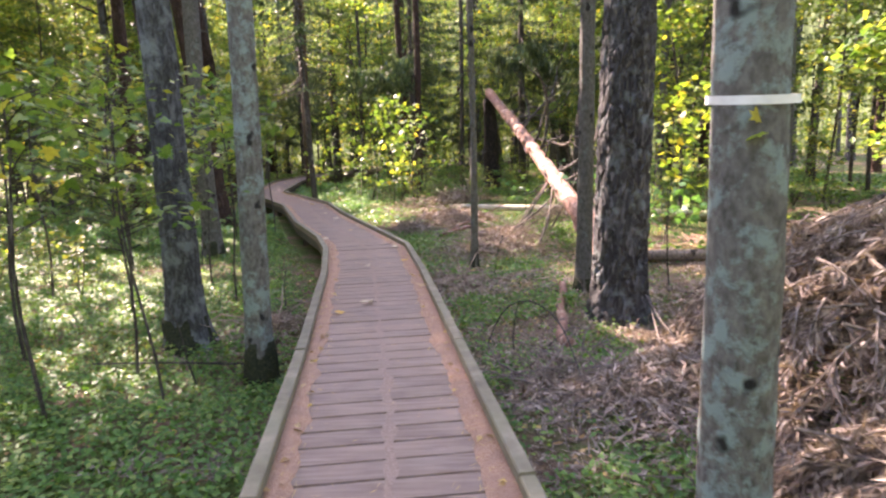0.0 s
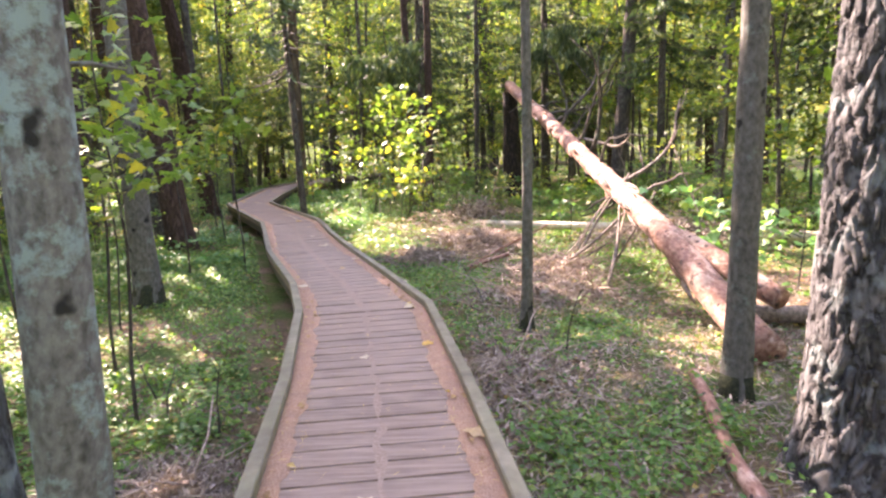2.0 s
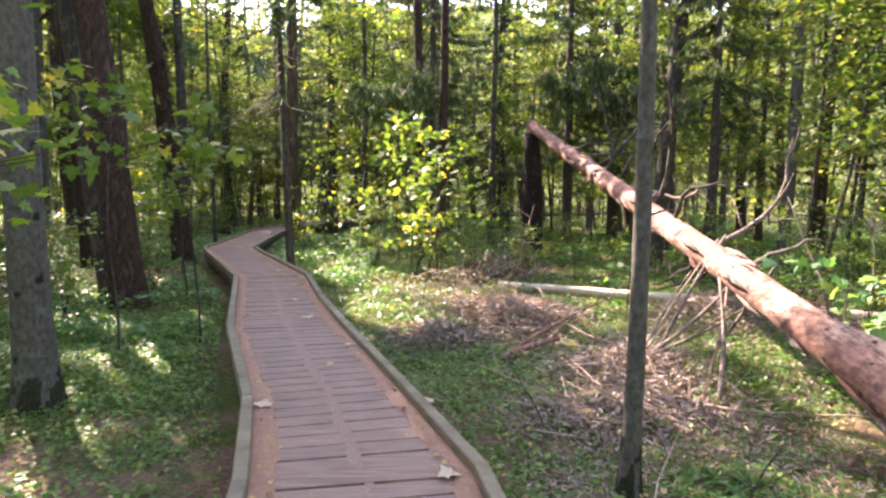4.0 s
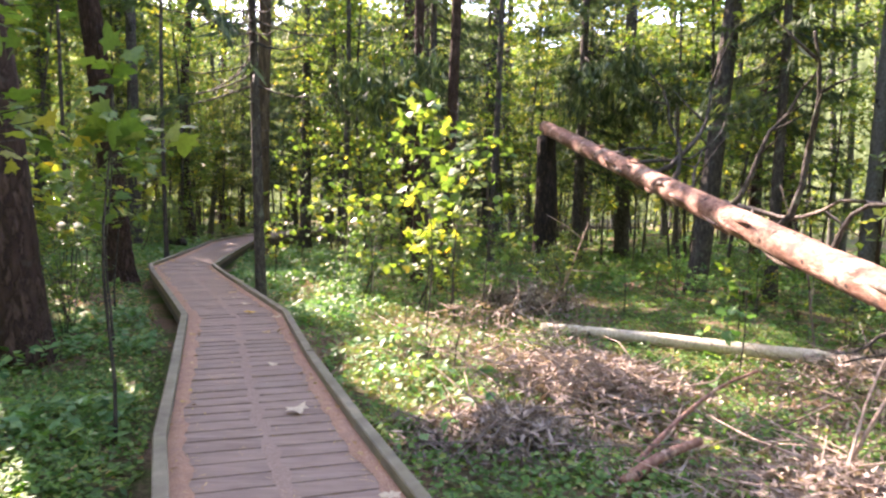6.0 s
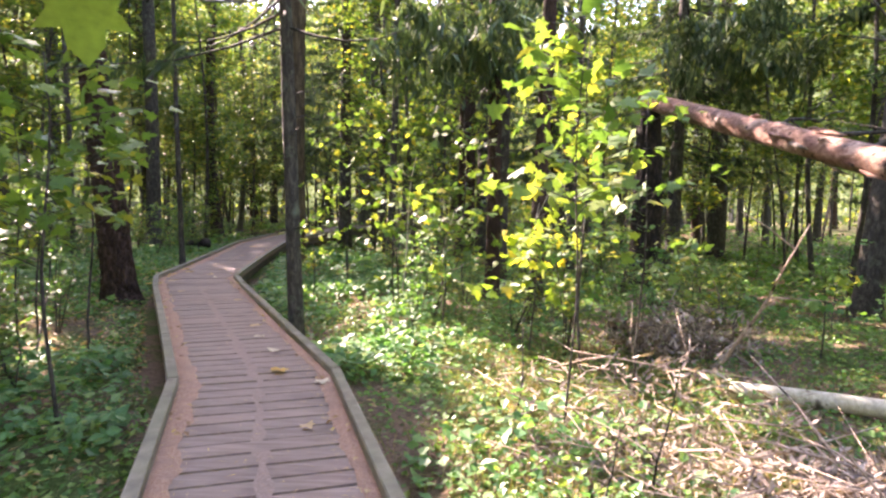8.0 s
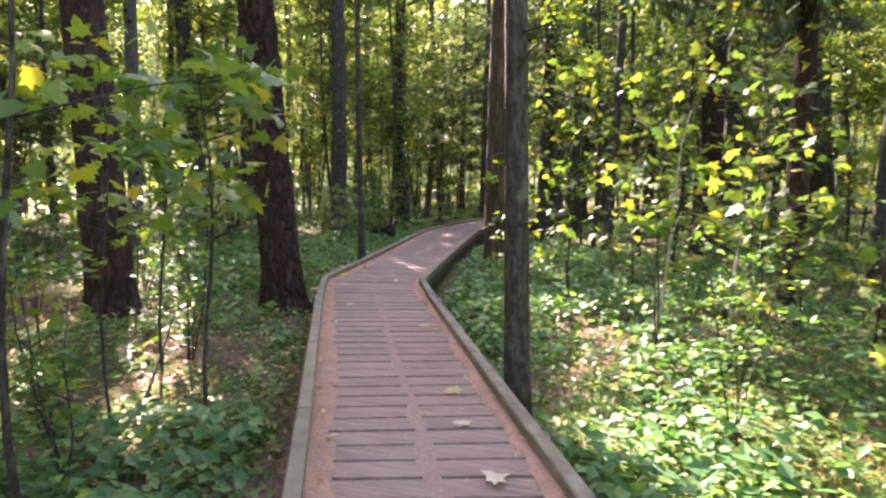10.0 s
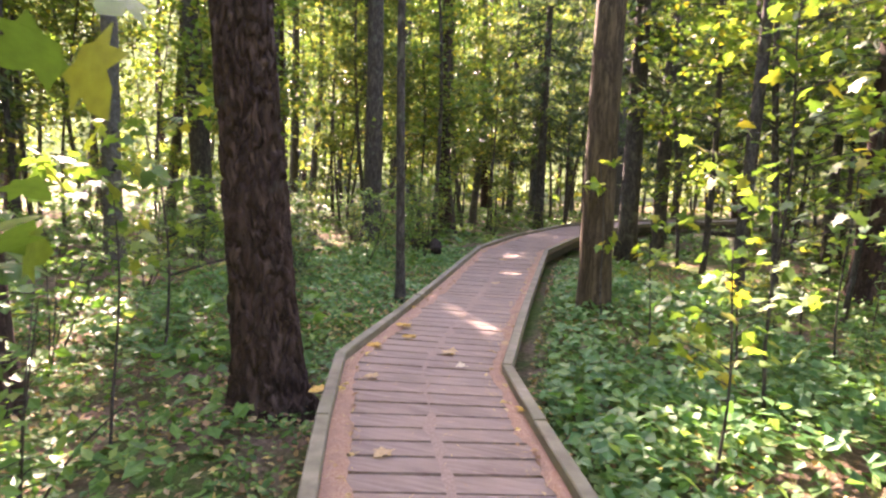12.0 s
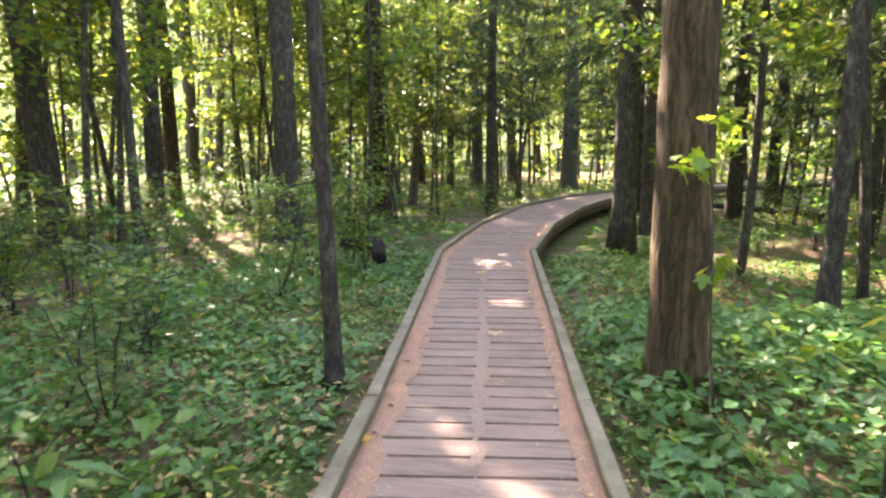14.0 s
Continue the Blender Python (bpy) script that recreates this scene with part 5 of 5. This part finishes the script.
for k, (x, y, hh) in enumerate([(-0.55, 2.1, 0.9), (-0.35, 4.4, 0.6), (-0.75, 4.6, 0.5), (-1.0, 5.0, 0.55), (1.75, 7.6, 0.7), (2.35, 5.9, 0.8), (0.4, 11.8, 0.6), (0.75, 12.0, 0.9), (2.2, 2.4, 0.6), (-6.0, 19.4, 0.7), (-6.9, 20.5, 0.9), (-5.2, 16.3, 0.8), (0.2, 13.6, 0.8)]):
    r2 = np.random.default_rng(600 + k)
    parts = branch(r2, (0, 0, -0.05), (r2.normal() * 0.15, r2.normal() * 0.15, 1), hh, 0.009, 6, 0.12, 5)
    tagged(put("bare_stem", tube_mesh("bare_stem", parts, DARK), at=pose(x, y, gz(x, y))), "thin dark bare stem standing in the undergrowth", "plant stem")

for x, y, dx, dy, hh, ra, m in [(-0.95, 18.0, 0.1, 0.1, 2.3, 0.017, PALELOG), (-0.35, 17.6, -0.08, 0.1, 1.5, 0.014, PALELOG), (0.7, 16.9, 0.1, 0, 1.7, 0.015, PALELOG), (2.2, 14.6, 0.25, -0.2, 1.8, 0.02, BRUSH), (5.2, 12.8, 0.2, 0.2, 2.2, 0.016, DEADWOOD), (6.2, 10.4, 0.15, 0.3, 2.4, 0.014, DEADWOOD), (5.1, 9.3, -0.1, 0.2, 1.9, 0.018, DEADWOOD)]:
    r2 = np.random.default_rng(int(hh * 100 + y * 7))
    parts = branch(r2, (0, 0, -0.05), (dx, dy, 1), hh, ra, 7, 0.1, 6)
    tagged(put("dead_stem", tube_mesh("dead_stem", parts, m), at=pose(x, y, gz(x, y))), "dead bare stem standing among green leaves", "dead stem")
log("fallen_branch", [(-4.6, 15.1, gz(-4.6, 15.1) - 0.02), (-4.72, 15.45, gz(-4.7, 15.4) + 0.24), (-4.95, 15.95, gz(-4.9, 15.9) + 0.52)], 0.016, 0.008, DARK, "thin black branch sticking up out of the leaves", 12, 6)
log("fallen_branch", [on(1.95, 2.55, 0.02), (2.1, 2.45, gz(2.1, 2.4) + 0.45), (2.32, 2.35, gz(2.3, 2.3) + 0.55), (2.55, 2.1, gz(2.5, 2.1) + 0.4), on(2.62, 1.5, 0.0)], 0.006, 0.009, DARK, "dark branch arching out of the brush", 16, 6)

# ---- boardwalk ----
walk_way = thing("boardwalk", pose(0, 0, 0), "weathered brown plank boardwalk with low timber kerbs", "boardwalk", kind="structure")
PITCH, GAP, THICK, KW, KH = 0.167, 0.0145, 0.036, 0.075, 0.062
r = np.random.default_rng(77)


def plank_verts(a, b, c, d, z):
    """Corners of a plank with slightly worn upper edges: left/right ends of its near and far side."""
    low = [(*p, z - THICK) for p in (a, b, c, d)]
    mid = [(*p, z - 0.002) for p in (a, b, c, d)]
    cen = (np.array(a) + b + c + d) / 4
    top = []
    for p in (a, b, c, d):
        v = cen - p
        top.append((*(np.array(p) + v / np.linalg.norm(v) * 0.003), z))
    return low + mid + top


PLANK_FACES = [(3, 2, 1, 0), (0, 1, 5, 4), (1, 2, 6, 5), (2, 3, 7, 6), (3, 0, 4, 7), (4, 5, 9, 8), (5, 6, 10, 9), (6, 7, 11, 10), (7, 4, 8, 11), (8, 9, 10, 11)]
far_v, far_f = [], []
for s in range(len(EDGES) - 1):
    l0, l1, r0, r1 = LEFT[s], LEFT[s + 1], RIGHT[s], RIGHT[s + 1]
    length = np.linalg.norm(MIDDLE[s + 1] - MIDDLE[s])
    num = max(1, round(length / PITCH))
    g = (GAP if MIDDLE[s][1] < 8 else GAP * 1.4) / length / 2
    for k in range(num):
        u0, u1 = k / num + g, (k + 1) / num - g
        a, b = l0 + (l1 - l0) * u0, r0 + (r1 - r0) * u0
        d, c = l0 + (l1 - l0) * u1, r0 + (r1 - r0) * u1
        z = r.normal() * 0.0015
        mid = (a + b + c + d) / 4
        vs = plank_verts(a, b, c, d, z)
        if mid[1] < 27:
            me = mesh_from("plank", np.array(vs) - np.array((*mid, 0)), PLANK_FACES, PLANK)
            put("plank", me, walk_way, at=pose(mid[0], mid[1], 0))
        else:
            far_f += [tuple(i + len(far_v) for i in q) for q in PLANK_FACES]
            far_v += vs
tagged(put("far_planks", mesh_from("far_planks", far_v, far_f, PLANK), walk_way), kind="stuff")


def bar(name, a, b, za, zb, width, height, material, parent):
    """A squared timber from a to b with chamfered long edges; za, zb: its underside."""
    a, b = np.array(a, float), np.array(b, float)
    d = (b - a) / np.linalg.norm(b - a)
    nrm = np.array((-d[1], d[0])) * width / 2
    ch = 0.007
    prof = [(-1, 0), (1, 0), (1, height - ch), (1 - ch / (width / 2), height), (-1 + ch / (width / 2), height), (-1, height - ch)]
    mid = (a + b) / 2
    v = [(*(p + nrm * s - mid), z + h) for p, z in ((a, za), (b, zb)) for s, h in prof]
    f = [(i, (i + 1) % 6, 6 + (i + 1) % 6, 6 + i) for i in range(6)] + [(3, 2, 1, 0), (5, 4, 3, 0), (6, 7, 8, 9), (6, 9, 10, 11)]
    return put(name, mesh_from(name, v, f, material), parent, at=pose(mid[0], mid[1], 0))


def kerb_line(edge, side):
    for k in range(len(edge) - 1):
        a, b = edge[k], edge[k + 1]
        d = (b - a) / np.linalg.norm(b - a)
        inward = np.array((d[1], -d[0])) * side
        pieces = max(1, round(np.linalg.norm(b - a) / 3.2))
        for q in range(pieces):
            p0, p1 = a + (b - a) * q / pieces, a + (b - a) * (q + 1) / pieces
            lift = r.normal() * 0.003
            bar("kerb", p0 + inward * KW / 2 + d * 0.004, p1 + inward * KW / 2 - d * 0.004, 0.003 + lift, 0.003 - lift, KW, KH, KERB, walk_way)
            bar("side_beam", p0 + inward * 0.06, p1 + inward * 0.06, -0.19, -0.19, 0.05, 0.148, JOIST, walk_way)


kerb_line(LEFT, 1)
kerb_line(RIGHT, -1)
for k in range(len(MIDDLE) - 1):
    bar("stringer", MIDDLE[k], MIDDLE[k + 1], -0.19, -0.19, 0.06, 0.148, JOIST, walk_way)
for k in range(len(EDGES)):
    for e, o in ((LEFT[k], RIGHT[k]), (RIGHT[k], LEFT[k])):
        p = e + (o - e) * 0.12
        bar("post", p, p + (o - e) * 0.09, gz(*p) - 0.15, gz(*p) - 0.15, 0.1, -0.2 - gz(*p) + 0.15, JOIST, walk_way)

# needle litter gathered along the kerbs and trodden dust down the middle
def strip(edge_a, edge_b, inner, outer, top, material, name, label, seed, end=27.0, skip=0.0):
    """A ragged, low ribbon lying on the planks; inner and outer: fractions across the deck."""
    v, f, dist = [], [], 0.0
    for k in range(len(edge_a) - 1):
        a0, a1, b0, b1 = edge_a[k], edge_a[k + 1], edge_b[k], edge_b[k + 1]
        if a0[1] > end:
            break
        ln = np.linalg.norm(a1 - a0)
        for t in np.arange(0, 1, 0.035 / ln):
            pa, pb = a0 + (a1 - a0) * t, b0 + (b1 - b0) * t
            s = np.array([[dist + t * ln, 0.0]])
            w0 = float(wave(s, seed, 2.0)[0]) * 0.6 + float(wave(s, seed + 1, 11.0)[0]) * 0.4
            w1 = float(wave(s, seed + 2, 2.4)[0]) * 0.6 + float(wave(s, seed + 3, 13.0)[0]) * 0.4
            i0, o0 = inner[0] + inner[1] * w0, outer[0] + outer[1] * w1
            if o0 < i0 + 0.004:
                o0 = i0 + 0.004
            for u, z in ((i0, 0.001), (i0 * 0.7 + o0 * 0.3, top * (0.8 + 0.3 * w1)), (i0 * 0.3 + o0 * 0.7, top * (0.7 + 0.3 * w0)), (o0, 0.001)):
                v.append((*(pa + (pb - pa) * u), z + 0.0025))
        dist += ln
    m = len(v) // 4
    f = [(4 * k + c, 4 * k + c + 1, 4 * k + c + 5, 4 * k + c + 4) for k in range(m - 1) for c in range(3)]
    tagged(put(name, mesh_from(name, v, f, material, True)), label, "litter", kind="stuff")


strip(LEFT, RIGHT, (0.058, 0.0), (0.16, 0.055), 0.014, LITTER, "needle_litter", "orange-brown pine needles gathered along the kerb", 801)
strip(RIGHT, LEFT, (0.058, 0.0), (0.15, 0.055), 0.014, LITTER, "needle_litter", "orange-brown pine needles gathered along the kerb", 811)
strip(LEFT, RIGHT, (0.48, 0.05), (0.525, 0.05), 0.0008, DUST, "trodden_dust", "trodden dust filling the gaps along the middle", 821)


def on_deck(u0, u1, n, r, y_end=27.0):
    """Random places on the deck between two fractions of its width."""
    out = []
    lens = np.linalg.norm(np.diff(MIDDLE, axis=0), axis=1)
    ok = [k for k in range(len(lens)) if MIDDLE[k][1] < y_end]
    pr = lens[ok] / lens[ok].sum()
    for k in r.choice(ok, n, p=pr):
        t, u = r.random(), r.uniform(u0, u1)
        a, b = LEFT[k] + (LEFT[k + 1] - LEFT[k]) * t, RIGHT[k] + (RIGHT[k + 1] - RIGHT[k]) * t
        out.append((*(a + (b - a) * u), 0.0))
    return np.array(out)


r = np.random.default_rng(88)
c = np.concatenate([on_deck(0.06, 0.2, 2600, r), on_deck(0.8, 0.94, 2600, r), on_deck(0.2, 0.8, 1200, r)])
c[:, 2] = r.uniform(0.004, 0.02, len(c))
v, f = blades(c, r.uniform(0.03, 0.07, len(c)), r.uniform(0.002, 0.004, len(c)), 2.5, 0.1, r)
tagged(put("fallen_needles", mesh_from("fallen_needles", v, f, FALLEN_LEAF)), "loose pine needles scattered on the planks", "needles", kind="stuff")
c = np.concatenate([on_deck(0.07, 0.17, 150, r), on_deck(0.83, 0.93, 150, r)])
c[:, 2] = 0.018
v, f = blades(c, r.uniform(0.03, 0.06, len(c)), r.uniform(0.025, 0.04, len(c)), 1.5, 0.25, r)
tagged(put("leaf_scraps", mesh_from("leaf_scraps", v, f, FALLEN_LEAF)), "small brown leaf scraps along the kerbs", "leaves", kind="stuff")

LEAF_MESH = {}
for key, m in (("pale", PALE_LEAF), ("orange", ORANGE_LEAF), ("brown", FALLEN_LEAF)):
    v, f = lobed(np.array([(0, -0.06, 0.0)]), 0.125, 6.0, np.random.default_rng(3))
    v[:, 2] = 0.012 + 0.25 * np.abs(wave(v[:, :2], 7, 22.0)) * 0.12
    LEAF_MESH[key] = mesh_from("fallen_leaf", v, f, m)
for x, y, kind, size in [(-0.2, 6.82, "pale", 1.25), (0.835, 5.9, "pale", 1.0), (0.775, 6.96, "pale", 0.9), (1.37, 3.2, "brown", 1.2), (0.62, 4.6, "pale", 0.6), (-3.44, 18.0, "orange", 1.3), (-4.55, 17.86, "orange", 1.2),
                         (-3.88, 17.2, "brown", 0.9), (-2.24, 15.09, "brown", 1.1), (-2.0, 15.25, "brown", 0.9), (-1.55, 13.35, "orange", 1.2), (-1.35, 13.2, "pale", 1.0), (-1.9, 13.9, "pale", 1.0), (-2.05, 14.55, "pale", 0.8), (-0.62, 9.9, "pale", 1.3), (-0.95, 10.9, "pale", 0.8),
                         (-4.6, 19.5, "orange", 1.2), (-4.45, 19.2, "orange", 1.0), (-4.2, 18.9, "brown", 1.1), (-3.75, 19.4, "brown", 1.0), (-4.65, 18.9, "orange", 1.1), (-4.0, 18.55, "pale", 0.8), (-4.35, 18.2, "brown", 0.9), (0.72, 2.3, "orange", 0.9), (0.95, 2.75, "pale", 1.0), (-4.9, 20.3, "orange", 1.0),
                         (1.15, 4.9, "orange", 0.9), (0.2, 8.6, "pale", 0.9), (-0.05, 7.9, "brown", 0.8), (-1.3, 12.3, "brown", 0.8), (-2.9, 16.6, "brown", 0.9), (-4.55, 22.1, "brown", 1.0), (-4.85, 24.3, "orange", 1.0)]:
    ob = put("fallen_leaf", LEAF_MESH[kind], at=pose(x, y, 0.004, 0, 0, (x * 977 + y * 431) % 360) @ Matrix.Scale(size, 4))
    tagged(ob, {"pale": "pale dry maple leaf lying on the planks", "orange": "orange-yellow maple leaf lying on the planks", "brown": "curled brown leaf lying on the planks"}[kind], "fallen leaf", "leaves on the boardwalk")
